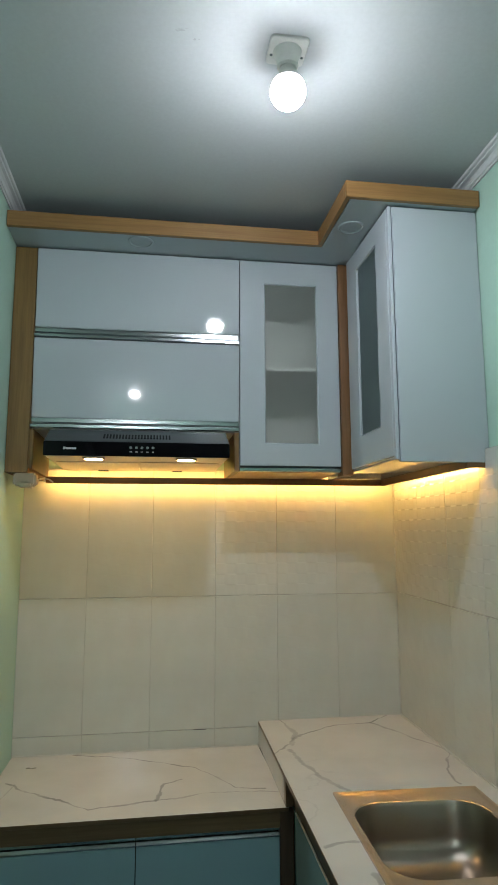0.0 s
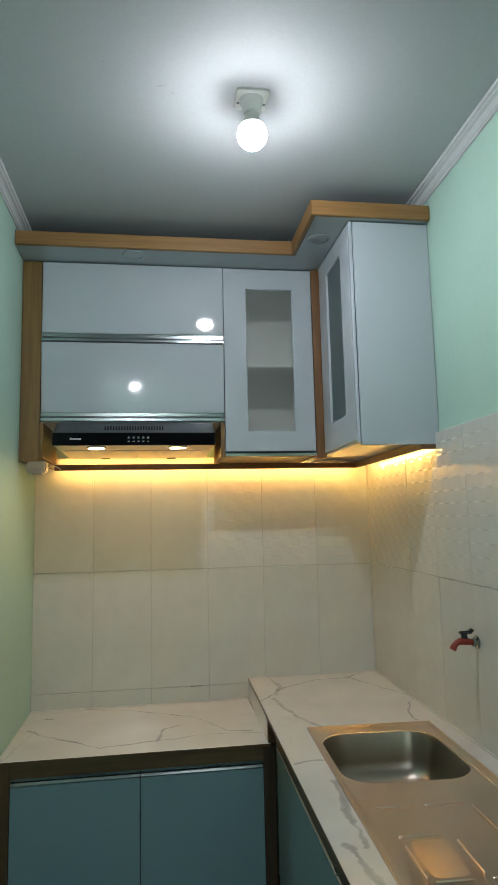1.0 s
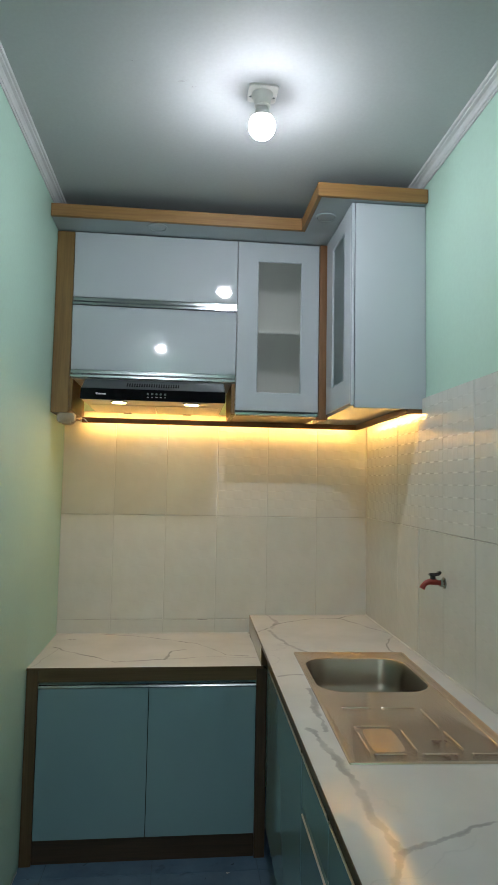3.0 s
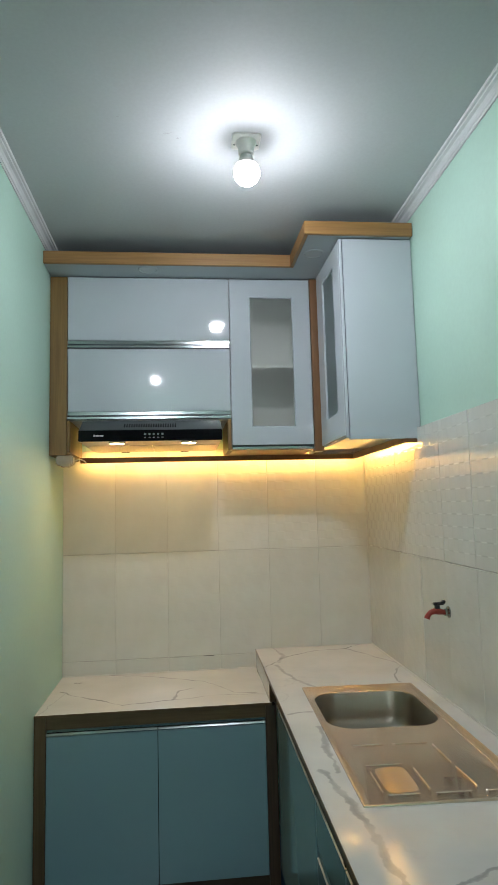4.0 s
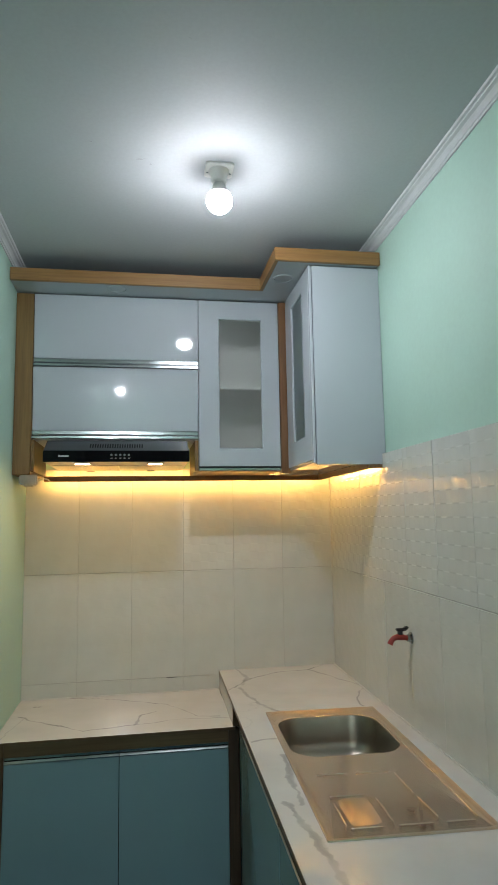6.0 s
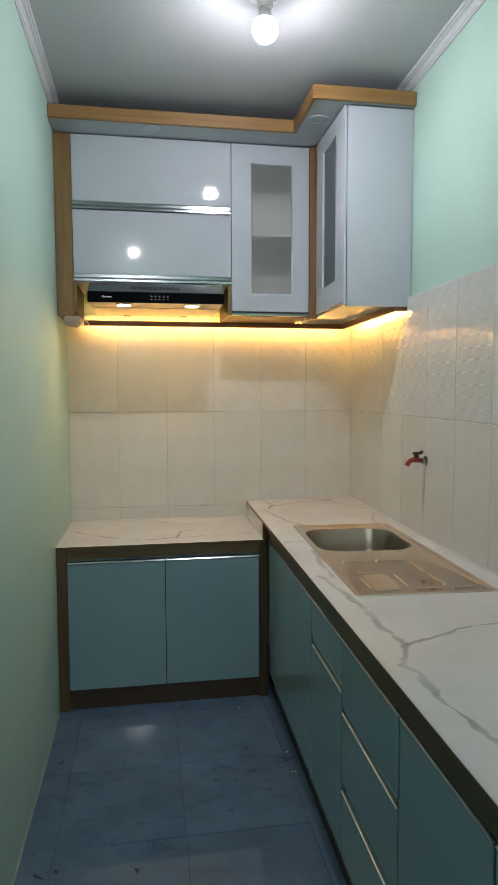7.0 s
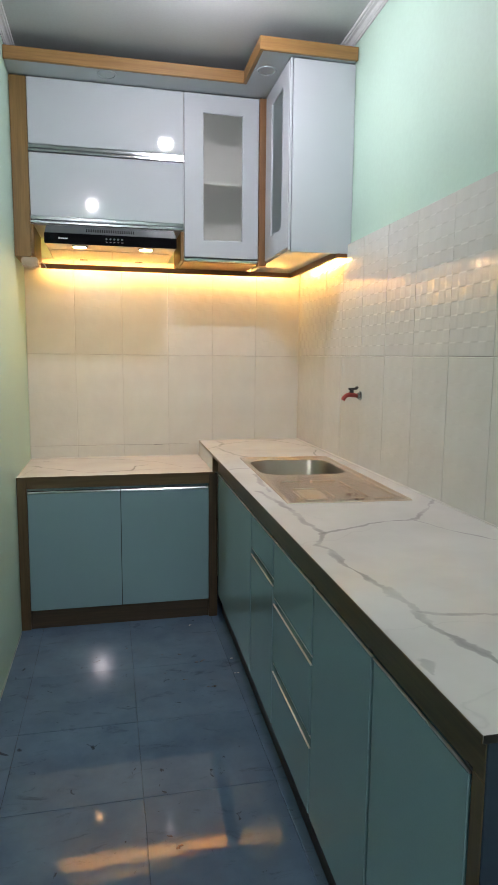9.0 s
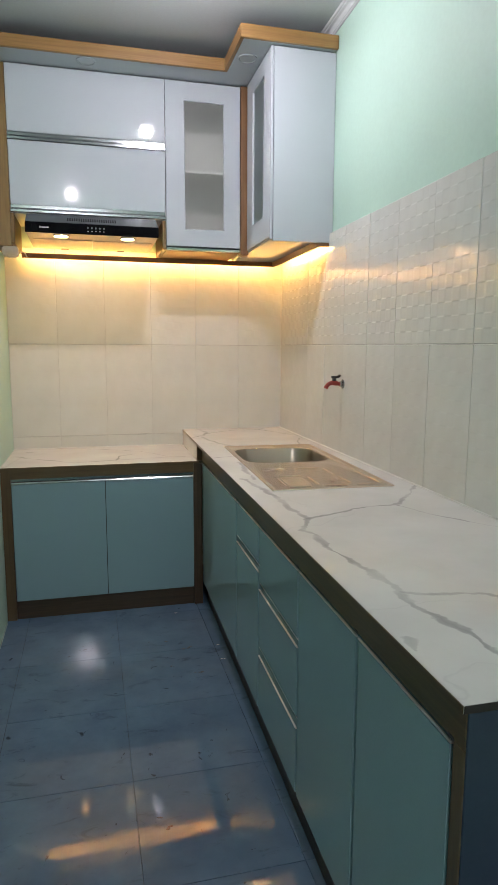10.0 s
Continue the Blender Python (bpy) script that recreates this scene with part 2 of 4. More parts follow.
BEAD = surface("dusty_sealant", (0.30, 0.38, 0.34), 0.6, var=0.4, vscale=9)
# white box plastic, darkened for the shade under the post
BOX_SHADED = surface("shaded_white_plastic", (0.42, 0.39, 0.33), 0.4, var=0.15, vscale=20)
SILICONE = surface("white_sealant", (0.62, 0.62, 0.58), 0.4, var=0.25, vscale=14)
NAVY = surface("dark_navy_laminate", (0.03, 0.045, 0.068), 0.25, var=0.1)
PATCHING = surface("ceiling_filler", (0.47, 0.49, 0.50), 0.8, var=0.2, vscale=60)
GRIME = surface("grey_smudge", (0.30, 0.29, 0.27), 0.6, var=0.3, vscale=60)
RED_X = wood("red_brown_wood_across", 0, (0.24, 0.115, 0.045), (0.155, 0.07, 0.026))
RED_Y = wood("red_brown_wood_along", 1, (0.24, 0.115, 0.045), (0.155, 0.07, 0.026))
RED_Z = wood("red_brown_wood_upright", 2, (0.24, 0.115, 0.045), (0.155, 0.07, 0.026))
# brown framing wood darkened by the shade in the inner corner
SHADED_BROWN_Z = wood("shaded_brown_wood_upright", 2, (0.085, 0.050, 0.026), (0.045, 0.026, 0.013))
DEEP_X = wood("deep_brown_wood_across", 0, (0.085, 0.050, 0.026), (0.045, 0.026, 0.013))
SCUFF = surface("dried_scuff", (0.018, 0.022, 0.026), 0.35, var=0.3, vscale=60)
PLINTH = surface("dark_brown_plinth", (0.022, 0.017, 0.013), 0.5, var=0.2, vscale=8)
RUST = surface("rust_stain", (0.19, 0.11, 0.08), 0.5, var=0.4, vscale=80)
PRINT = surface("grey_print", (0.5, 0.5, 0.5), 0.5, relief=0)
MARBLE_LOW = make_marble("marble_laminate_low", (
    (0.0062, 0.72, ((0.04, -0.25), (0.11, -0.33), (0.33, -0.50), (0.52, -0.47))),
    (0.0042, 0.6, ((0.52, -0.47), (0.72, -0.43), (0.91, -0.46))),
    (0.0048, 0.66, ((0.22, 0.0), (0.39, -0.06), (0.67, -0.21), (0.78, -0.40), (0.87, -0.43))),
    (0.0068, 0.66, ((0.52, -0.47), (0.56, -0.335), (0.61, -0.31))),
    (0.0030, 0.45, ((0.01, -0.58), (0.07, -0.27)))))
VEINS_FAR = (
    (0.0062, 0.7, ((0.92, -0.37), (1.035, -0.205), (1.19, -0.10), (1.345, -0.09), (1.44, 0.0))),
    (0.0050, 0.6, ((1.345, -0.09), (1.50, -0.44), (1.41, -0.61), (1.40, -0.72))),
    (0.0085, 0.45, ((0.967, -0.34), (0.99, -0.50), (1.03, -0.65), (1.065, -0.71))),
    (0.0080, 0.6, ((1.01, 0.0), (1.03, -0.175), (0.985, -0.30))),
    (0.0060, 0.5, ((0.91, -1.01), (0.995, -1.0))),
    (0.0105, 0.55, ((0.99, -1.15), (0.97, -1.30), (0.96, -1.49))))
VEINS_NEAR = (
    (0.0095, 0.6, ((0.92, -1.47), (0.945, -1.64), (0.96, -1.81), (0.957, -1.93), (0.97, -2.03), (0.915, -2.13))),
    (0.0075, 0.62, ((0.97, -2.04), (1.07, -1.995), (1.175, -1.945), (1.27, -1.94), (1.40, -1.805), (1.48, -1.68))),
    (0.0040, 0.66, ((1.27, -1.95), (1.32, -2.08), (1.43, -2.26))),
    (0.0100, 0.64, ((0.91, -2.135), (0.935, -2.18), (0.925, -2.28), (0.957, -2.457), (0.96, -2.55), (0.947, -2.60), (0.97, -2.68), (0.99, -2.83), (1.04, -2.953))),
    (0.0062, 0.64, ((0.96, -2.565), (1.03, -2.60), (1.10, -2.605), (1.2, -2.68), (1.38, -2.70))),
    (0.0090, 0.5, ((0.88, -2.75), (0.868, -2.79))))
MARBLE = make_marble("marble_laminate", VEINS_FAR + VEINS_NEAR)
TILE_PLAIN = make_tile("ivory_wall_tile", (0.643, 0.648, 0.605), 0.25)
TILE_FAINT = make_tile("ivory_faint_tile", (0.643, 0.648, 0.605), 0.10)
TILE_RELIEF = make_tile("ivory_relief_tile", (0.643, 0.648, 0.605), 0.38)
GROUT = make_grout("wall_grout", (0.36, 0.345, 0.32), (0.60, 0.59, 0.56))
FLOOR_TILE = make_floor_tile("navy_floor_tile")
FLOOR_GROUT = make_grout("floor_grout", (0.022, 0.034, 0.045), (0.075, 0.135, 0.18))
FROSTED = make_frosted("frosted_glass", (0.60, 0.64, 0.60), 0.88)
# same frosted glass for the west-facing pane, its shade put into a darker tint
FROSTED_SHADED = make_frosted("frosted_shaded_glass", (0.29, 0.37, 0.385), 0.66, 1.02)
BULB_GLOW = glow("bulb_glow", (0.90, 0.98, 1.0), BULB)
FAR_GLOW = glow("far_bulb_glow", (0.90, 0.98, 1.0), BULB_FAR)
STRIP_GLOW = glow("strip_glow", (1.0, 0.56, 0.125), STRIP)
NECK_GLOW = glow("bulb_neck_glow", (0.92, 0.97, 1.0), 23.0)
HOOD_GLOW = glow("hood_lamp_glow", (1.0, 0.66, 0.28), HOOD_LAMP)


# ---------------------------------------------------------------- builders
def add_box(bm, x0, x1, y0, y1, z0, z1, bevel=0.0, segments=1):
    made = bmesh.ops.create_cube(bm, size=1.0)["verts"]
    for v in made:
        v.co = Vector((x0 + (v.co.x + 0.5) * (x1 - x0), y0 + (v.co.y + 0.5) * (y1 - y0), z0 + (v.co.z + 0.5) * (z1 - z0)))
    if bevel:
        edges = {e for v in made for e in v.link_edges}
        bmesh.ops.bevel(bm, geom=list(edges), offset=bevel, segments=segments, affect="EDGES", clamp_overlap=True)
    return bm


def box(x0, x1, y0, y1, z0, z1, bevel=0.0015, segments=1):
    return add_box(bmesh.new(), x0, x1, y0, y1, z0, z1, bevel, segments)


def add_loft(bm, loops, cap_start=False, cap_end=False):
    rings = [[bm.verts.new(p) for p in loop] for loop in loops]
    n = len(rings[0])
    for a, b in zip(rings, rings[1:]):
        for i in range(n):
            bm.faces.new((a[i], a[(i + 1) % n], b[(i + 1) % n], b[i]))
    if cap_start:
        bm.faces.new(list(reversed(rings[0])))
    if cap_end:
        bm.faces.new(rings[-1])
    return bm


def circle(cx, cy, cz, r, axis=2, n=24):
    out = []
    for i in range(n):
        a = 2 * math.pi * i / n
        c, s = r * math.cos(a), r * math.sin(a)
        out.append(Vector(((cx + c, cy + s, cz), (cx + c, cy, cz + s), (cx, cy + c, cz + s))[{2: 0, 1: 1, 0: 2}[axis]]))
    return out


def turned(cx, cy, profile, n=24, cap=True):
    """A body of rotation about an upright axis; profile: (radius, z)."""
    bm = bmesh.new()
    add_loft(bm, [circle(cx, cy, z, max(r, 0.0005), 2, n) for r, z in profile], cap, cap)
    return bm


def pipe(points, radii, n=14):
    bm = bmesh.new()
    loops = []
    for i, p in enumerate(points):
        p = Vector(p)
        d = (Vector(points[min(i + 1, len(points) - 1)]) - Vector(points[max(i - 1, 0)])).normalized()
        u = d.cross(Vector((0, 0, 1)) if abs(d.z) < 0.9 else Vector((1, 0, 0))).normalized()
        w = d.cross(u)
        loops.append([p + radii[i] * (math.cos(2 * math.pi * k / n) * u + math.sin(2 * math.pi * k / n) * w) for k in range(n)])
    return add_loft(bm, loops, True, True)


def round_rect(x0, x1, y0, y1, z, r, per=8):
    out = []
    for cx, cy, a0 in ((x1 - r, y1 - r, 0), (x0 + r, y1 - r, 90), (x0 + r, y0 + r, 180), (x1 - r, y0 + r, 270)):
        for k in range(per + 1):
            a = radians(a0 + 90 * k / per)
            out.append(Vector((cx + r * math.cos(a), cy + r * math.sin(a), z)))
    return out


def rotated(bm, m):
    bmesh.ops.transform(bm, matrix=m, verts=bm.verts)
    return bm


def thing(name, base, label, category, group="", kind=""):
    ob = new(name)
    ob.empty_display_size = 0.05
    ob.location = base
    return tagged(ob, label, category, group, kind)


def base_of(ob):
    while ob.parent:
        ob = ob.parent
    return Vector(ob.location)


def part(name, bm, material, parent, label="", out_of_square=False, smooth=False):
    if out_of_square:
        for v in bm.verts:
            v.co = settle(v.co) if out_of_square == "sink" else shear(v.co)
    base = base_of(parent)
    for v in bm.verts:
        v.co -= base
    bmesh.ops.recalc_face_normals(bm, faces=bm.faces)
    me = bpy.data.meshes.new(name)
    bm.to_mesh(me)
    bm.free()
    me.materials.append(material)
    if smooth:
        for p in me.polygons:
            p.use_smooth = True
        me.set_sharp_from_angle(angle=radians(40))
    ob = new(name, me)
    ob.parent = parent
    return tagged(ob, label)


def lone(name, bm, material, label, category, kind="", group="", out_of_square=False, smooth=False):
    """A thing that is one mesh."""
    if out_of_square:
        for v in bm.verts:
            v.co = shear(v.co)
    bmesh.ops.recalc_face_normals(bm, faces=bm.faces)
    me = bpy.data.meshes.new(name)
    bm.to_mesh(me)
    bm.free()
    me.materials.append(material)
    if smooth:
        for p in me.polygons:
            p.use_smooth = True
        me.set_sharp_from_angle(angle=radians(40))
    return tagged(new(name, me), label, category, group, kind)


# ---------------------------------------------------------------- room shell
T = 0.12
wall_north = lone("wall_north", box(-T, 1.75, 0.014, T, -0.1, CEIL + 0.1, 0), MINT, "mint painted wall tiled above the worktops", "wall", "structure")
wall_west = lone("wall_west", box(-T, 0.0, ROOM_Y, 0.014, -0.1, CEIL + 0.1, 0), MINT, "smooth mint green painted plaster wall", "wall", "structure")
wall_south = lone("wall_south", box(-T, 1.75, ROOM_Y - T, ROOM_Y, -0.1, CEIL + 0.1, 0), MINT, "plain mint green painted end wall", "wall", "structure")
WX = PIVOT + 0.016       # painted face of the sink-side wall at the north end
bm = bmesh.new()
add_box(bm, WX, WX + T, ROOM_Y, 0.014, -0.1, CEIL + 0.1)
wall_east = lone("wall_east", bm, MINT, "mint green painted wall above ivory tiles", "wall", "structure", out_of_square=True)
floor = lone("floor", box(-T, 1.75, ROOM_Y - T, T, -0.12, -0.003, 0), FLOOR_GROUT, "dark navy blue glazed tile floor with scuffs", "floor", "structure")
ceiling = lone("ceiling", box(-T, 1.75, ROOM_Y - T, T, CEIL, CEIL + 0.1, 0), CEILING_PAINT, "pale grey-white painted flat ceiling", "ceiling", "structure")


def cornice(x, sign, sheared, wide, tall):
    """Stepped plaster moulding between wall and ceiling."""
    outline = [(0, 0), (0.006, 0), (0.010, 0.008), (0.014, 0.010), (0.018, 0.024), (0.026, 0.034), (0.038, 0.038), (0.041, 0.044), (0.050, 0.046), (0.054, 0.056), (0, 0.056)]
    bm = bmesh.new()
    add_loft(bm, [[Vector((x + sign * a * wide / 0.054, y, CEIL - 0.0005 + (b - 0.056) * tall / 0.056)) for a, b in outline] for y in (ROOM_Y, 0.01)], True, True)
    return lone("trim", bm, PLASTER, "white moulded plaster cornice along the ceiling", "cornice", "structure", "cornices", sheared)


cornice(0.0, 1, False, 0.036, 0.042)
cornice(WX, -1, True, 0.043, 0.035)
bead = lone("baseboard", pipe([(0.001, -5.9, 0.0), (0.001, -0.6, 0.0)], [0.004, 0.004], 8), BEAD, "pale sealant bead between wall and floor", "sealant", "structure")

# ---------------------------------------------------------------- pelmet over the wall cabinets
CROWN_Z0, CROWN_Z1 = 2.560, 2.614
pelmet = thing("pelmet", (0.75, -0.4, CROWN_Z0), "honey wood stepped pelmet with pale gloss underside", "pelmet")
bm = bmesh.new()
add_box(bm, 0.002, 1.500, -0.484, 0.012, CROWN_Z0 + 0.002, CROWN_Z0 + 0.016)
add_box(bm, 1.083, 1.500, -0.817, -0.484, CROWN_Z0 + 0.002, CROWN_Z0 + 0.016)
part("soffit", bm, GLOSS_WHITE, pelmet, "pale gloss soffit board")
# unseen dark layer, added to keep bounced light off the ceiling above
bm = bmesh.new()
add_box(bm, 0.002, 1.500, -0.4835, 0.012, CROWN_Z0 + 0.0165, CROWN_Z0 + 0.022)
add_box(bm, 1.0835, 1.500, -0.8165, -0.484, CROWN_Z0 + 0.0165, CROWN_Z0 + 0.022)
part("shade_board", bm, PLINTH, pelmet, "unseen dark board added to deepen the shade above the pelmet")
part("fascia", box(0.002, 1.081, -0.500, -0.484, CROWN_Z0, CROWN_Z1), HONEY_X, pelmet)
part("fascia", box(1.065, 1.081, -0.817, -0.5005, CROWN_Z0, CROWN_Z1), HONEY_Y, pelmet)
part("fascia", box(1.065, 1.500, -0.833, -0.8175, CROWN_Z0, CROWN_Z1), HONEY_X, pelmet)


def downlight(x, y):
    d = thing("downlight", (x, y, CROWN_Z0), "unlit round white downlight recessed in the pelmet soffit", "downlight", "pelmet downlights")
    z = CROWN_Z0 + 0.002
    bm = bmesh.new()
    add_loft(bm, [circle(x, y, z, 0.045), circle(x, y, z - 0.003, 0.0445), circle(x, y, z - 0.004, 0.038), circle(x, y, z - 0.001, 0.035), circle(x, y, z + 0.0012, 0.035)])
    part("ring", bm, GLOSS_WHITE, d, smooth=True)
    part("lens", turned(x, y, [(0.035, z - 0.0008), (0.035, z + 0.001)]), GLOSS_WHITE, d, "matt lens, switched off")
    return d


downlight(0.44, -0.435)
downlight(1.14, -0.640)

# ---------------------------------------------------------------- wall cabinets
FY = -0.345                       # front of the doors on the north wall


def profile_handle(x0, x1, z, parent, y=FY, axis="x", depth=0.018, height=0.036, sheared=False, label="bright aluminium grip profile"):
    """A J-shaped pull profile that runs along a door's edge; z is its lower edge."""
    d = [(0.004, 0), (0.0, 0.002), (0.0, 0.012), (0.004, 0.014), (0.010, 0.016), (0.014, 0.022), (0.014, height), (depth, height), (depth, 0)]
    bm = bmesh.new()
    if axis == "x":
        add_loft(bm, [[Vector((x, y + a, z + b)) for a, b in d] for x in (x0, x1)], True, True)
    else:
        add_loft(bm, [[Vector((y + a, yy, z + b)) for a, b in d] for yy in (x0, x1)], True, True)
    return part("grip_profile", bm, ALU, parent, label, sheared)


flap_cabinet = thing("flap_cabinet", (0.4, -0.17, 1.9), "wall cabinet with two gloss white lift-up flaps above the hood", "wall cabinet")
bm = bmesh.new()
add_box(bm, 0.080, 0.798, FY + 0.022, 0.010, 1.905, 1.920)
add_box(bm, 0.080, 0.798, FY + 0.022, 0.010, 2.545, 2.558)
add_box(bm, 0.080, 0.096, FY + 0.022, 0.010, 1.9205, 2.5445)
add_box(bm, 0.782, 0.798, FY + 0.022, 0.010, 1.9205, 2.5445)
add_box(bm, 0.0965, 0.7815, -0.004, 0.010, 1.9205, 2.5445)
part("body", bm, CARCASS, flap_cabinet)
for z0, z1 in ((2.268, 2.5575), (1.945, 2.227)):
    lean = Matrix.Translation((0, FY, z1)) @ Matrix.Rotation(radians(3.2 if z0 < 2 else 1.3), 4, "X") @ Matrix.Translation((0, -FY, -z1))
    flap = part("door", rotated(box(0.0775, 0.8005, FY, FY + 0.018, z0, z1, 0.002, 2), lean), GLOSS_WHITE, flap_cabinet, "gloss pale white flap")
    profile_handle(0.0775, 0.8005, z0 - 0.037, flap)
part("side_post", box(0.002, 0.0755, FY, 0.010, 1.752, 2.5575, 0.001), HONEY_Z, flap_cabinet, "honey wood post against the wall")
part("niche_cheek", box(0.0758, 0.0900, FY + 0.004, -0.002, 1.765, 1.903, 0.001), HONEY_Z, flap_cabinet, "honey wood cheek beside the hood")
part("niche_cheek", box(0.7840, 0.8000, FY + 0.004, -0.002, 1.765, 1.903, 0.001), HONEY_Z, flap_cabinet, "honey wood cheek beside the hood")


def glass_door(parent, u0, u1, g0, g1, z0, z1, gz0, gz1, place, shaded=False):
    """A framed door; u runs along the front, place(u, depth, z) gives the point."""
    def slab(bm, a0, a1, b0, b1, d0, d1, bevel):
        made = bmesh.ops.create_cube(bm, size=1.0)["verts"]
        for v in made:
            v.co = place(a0 + (v.co.x + 0.5) * (a1 - a0), d0 + (v.co.y + 0.5) * (d1 - d0), b0 + (v.co.z + 0.5) * (b1 - b0))
        if bevel:
            bmesh.ops.bevel(bm, geom=list({e for v in made for e in v.link_edges}), offset=bevel, segments=2, affect="EDGES")
    rings = []
    for d, inset in ((0.018, 0.0), (0.0018, 0.0), (0.0, 0.0018)):
        rings.append([place(u, d, z) for u, z in ((u0 + inset, z0 + inset), (u1 - inset, z0 + inset), (u1 - inset, z1 - inset), (u0 + inset, z1 - inset))])
    for d, inset in ((0.0, 0.0), (0.004, -0.004), (0.018, -0.004)):
        rings.append([place(u, d, z) for u, z in ((g0 - inset, gz0 - inset), (g1 + inset, gz0 - inset), (g1 + inset, gz1 + inset), (g0 - inset, gz1 + inset))])
    bm = bmesh.new()
    add_loft(bm, rings + [rings[0]])
    bmesh.ops.remove_doubles(bm, verts=bm.verts, dist=1e-5)
    door = part("door", bm, GLOSS_WHITE, parent, "gloss white framed door")
    bm = bmesh.new()
    slab(bm, g0 - 0.003, g1 + 0.003, gz0 - 0.003, gz1 + 0.003, 0.008, 0.012, 0)
    # shaded: takes the tint that has the shade painted in
    part("pane", bm, FROSTED_SHADED if shaded else FROSTED, door, "frosted grey glass pane").visible_shadow = shaded
    return door


glass_cabinet = thing("glass_cabinet", (0.99, -0.17, 1.765), "white wall cabinet with a frosted glass door", "wall cabinet", "glass door wall cabinets")
bm = bmesh.new()
add_box(bm, 0.803, 0.815, FY + 0.020, 0.010, 1.780, 2.558)
add_box(bm, 1.165, 1.1775, FY + 0.020, 0.010, 1.780, 2.558)
add_box(bm, 0.8155, 1.1645, -0.004, 0.010, 1.780, 2.558)
add_box(bm, 0.8155, 1.1645, FY + 0.020, -0.0045, 2.545, 2.558)
part("body", bm, CARCASS, glass_cabinet)
part("bottom", box(0.803, 1.1775, FY + 0.030, 0.010, 1.764, 1.7795, 0.001), HONEY_X, glass_cabinet, "honey wood bottom board")
part("shelf", box(0.8155, 1.1645, FY + 0.040, -0.0045, 2.148, 2.164), CARCASS, glass_cabinet)
d = glass_door(glass_cabinet, 0.8035, 1.1775, 0.895, 1.097, 1.785, 2.5575, 1.866, 2.473, lambda u, dep, z: Vector((u, FY + dep, z)))
profile_handle(0.8035, 1.1765, 1.765, d, height=0.0195, label="dull green-grey aluminium grip profile")

corner_post = lone("corner_post", box(1.179, 1.219, FY - 0.012, -0.29, 1.752, 2.5575, 0.001), RED_Z, "red-brown wood post between two wall cabinets", "post")

end_cabinet = thing("end_cabinet", (1.36, -0.45, 1.765), "white wall cabinet with frosted glass door and closed end", "wall cabinet", "glass door wall cabinets")
EX = 1.207                       # front of the doors that face west
ER = 1.503                       # back of the end cabinet
bm = bmesh.new()
add_box(bm, ER - 0.014, ER, -0.781, 0.010, 1.782, 2.558)
add_box(bm, EX + 0.020, ER - 0.0145, -0.781, -0.002, 2.545, 2.558)
part("body", bm, CARCASS, end_cabinet)
part("bottom", box(EX + 0.013, ER, -0.781, -0.002, 1.764, 1.7815, 0.001), GLOSS_WHITE, end_cabinet, "pale gloss bottom board")
part("end_panel", box(EX + 0.0145, ER, -0.800, -0.782, 1.753, 2.5575, 0.002, 2), GLOSS_WHITE, end_cabinet, "plain gloss white end panel")
part("shelf", box(EX + 0.030, ER - 0.0145, -0.7805, -0.030, 2.148, 2.164), CARCASS, end_cabinet)
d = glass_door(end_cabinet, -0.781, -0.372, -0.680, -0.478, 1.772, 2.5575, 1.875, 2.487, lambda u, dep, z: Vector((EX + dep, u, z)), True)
part("edge_strip", box(EX + 0.0003, EX + 0.0112, -0.799, -0.7825, 1.760, 2.5575, 0.001), GLOSS_WHITE, end_cabinet)

# light batten and strip
batten = thing("light_batten", (0.8, -0.035, 1.738), "brown wood batten under the wall cabinets", "batten")
part("lip", box(0.092, 1.4305, -0.068, -0.054, 1.738, 1.7632, 0.001), RED_X, batten)
part("lip", box(1.4310, 1.4450, -0.783, -0.054, 1.738, 1.7632, 0.001), RED_Y, batten)
part("end_block", box(1.4310, 1.497, -0.798, -0.7835, 1.738, 1.7632, 0.001), RED_X, batten)
strip = thing("light_strip", (0.8, -0.05, 1.745), "glowing amber self-adhesive light strip behind the batten", "light strip")
part("run", box(0.10, 1.4285, -0.0535, -0.0515, 1.745, 1.755, 0), STRIP_GLOW, strip)
part("run", box(1.4452, 1.4472, -0.776, -0.056, 1.745, 1.755, 0), STRIP_GLOW, strip)

junction = thing("junction_box", (0.07, -0.3, 1.70), "small white plastic cable junction box under the wood post", "junction box")
part("housing", box(0.030, 0.104, -0.345, -0.295, 1.708, 1.7515, 0.006, 2), BOX_SHADED, junction)
part("cap", box(0.046, 0.096, -0.352, -0.300, 1.701, 1.722, 0.007, 2), BOX_SHADED, junction)
part("cable", pipe([(0.10, -0.32, 1.725), (0.115, -0.25, 1.742), (0.118, -0.15, 1.745), (0.118, -0.06, 1.742)], [0.003] * 4, 8), BOX_SHADED, junction)

# ---------------------------------------------------------------- range hood
hood = thing("range_hood", (0.45, -0.27, 1.79), "slim steel range hood with black glass front, lamps lit", "range hood")
HX0, HX1, HF, HZ = 0.151, 0.747, -0.500, 1.793
bm = bmesh.new()
side = [(HF + 0.0045, HZ + 0.002), (HF + 0.0085, 1.8395), (HF + 0.014, 1.844), (-0.395, 1.893), (-0.035, 1.899), (-0.035, HZ + 0.002)]
add_loft(bm, [[Vector((x, y, z)) for y, z in side] for x in (HX0, HX1)], True, True)
bmesh.ops.bevel(bm, geom=list(bm.edges), offset=0.002, segments=1, affect="EDGES")
part("canopy", bm, STEEL_HOOD, hood, "brushed steel canopy")
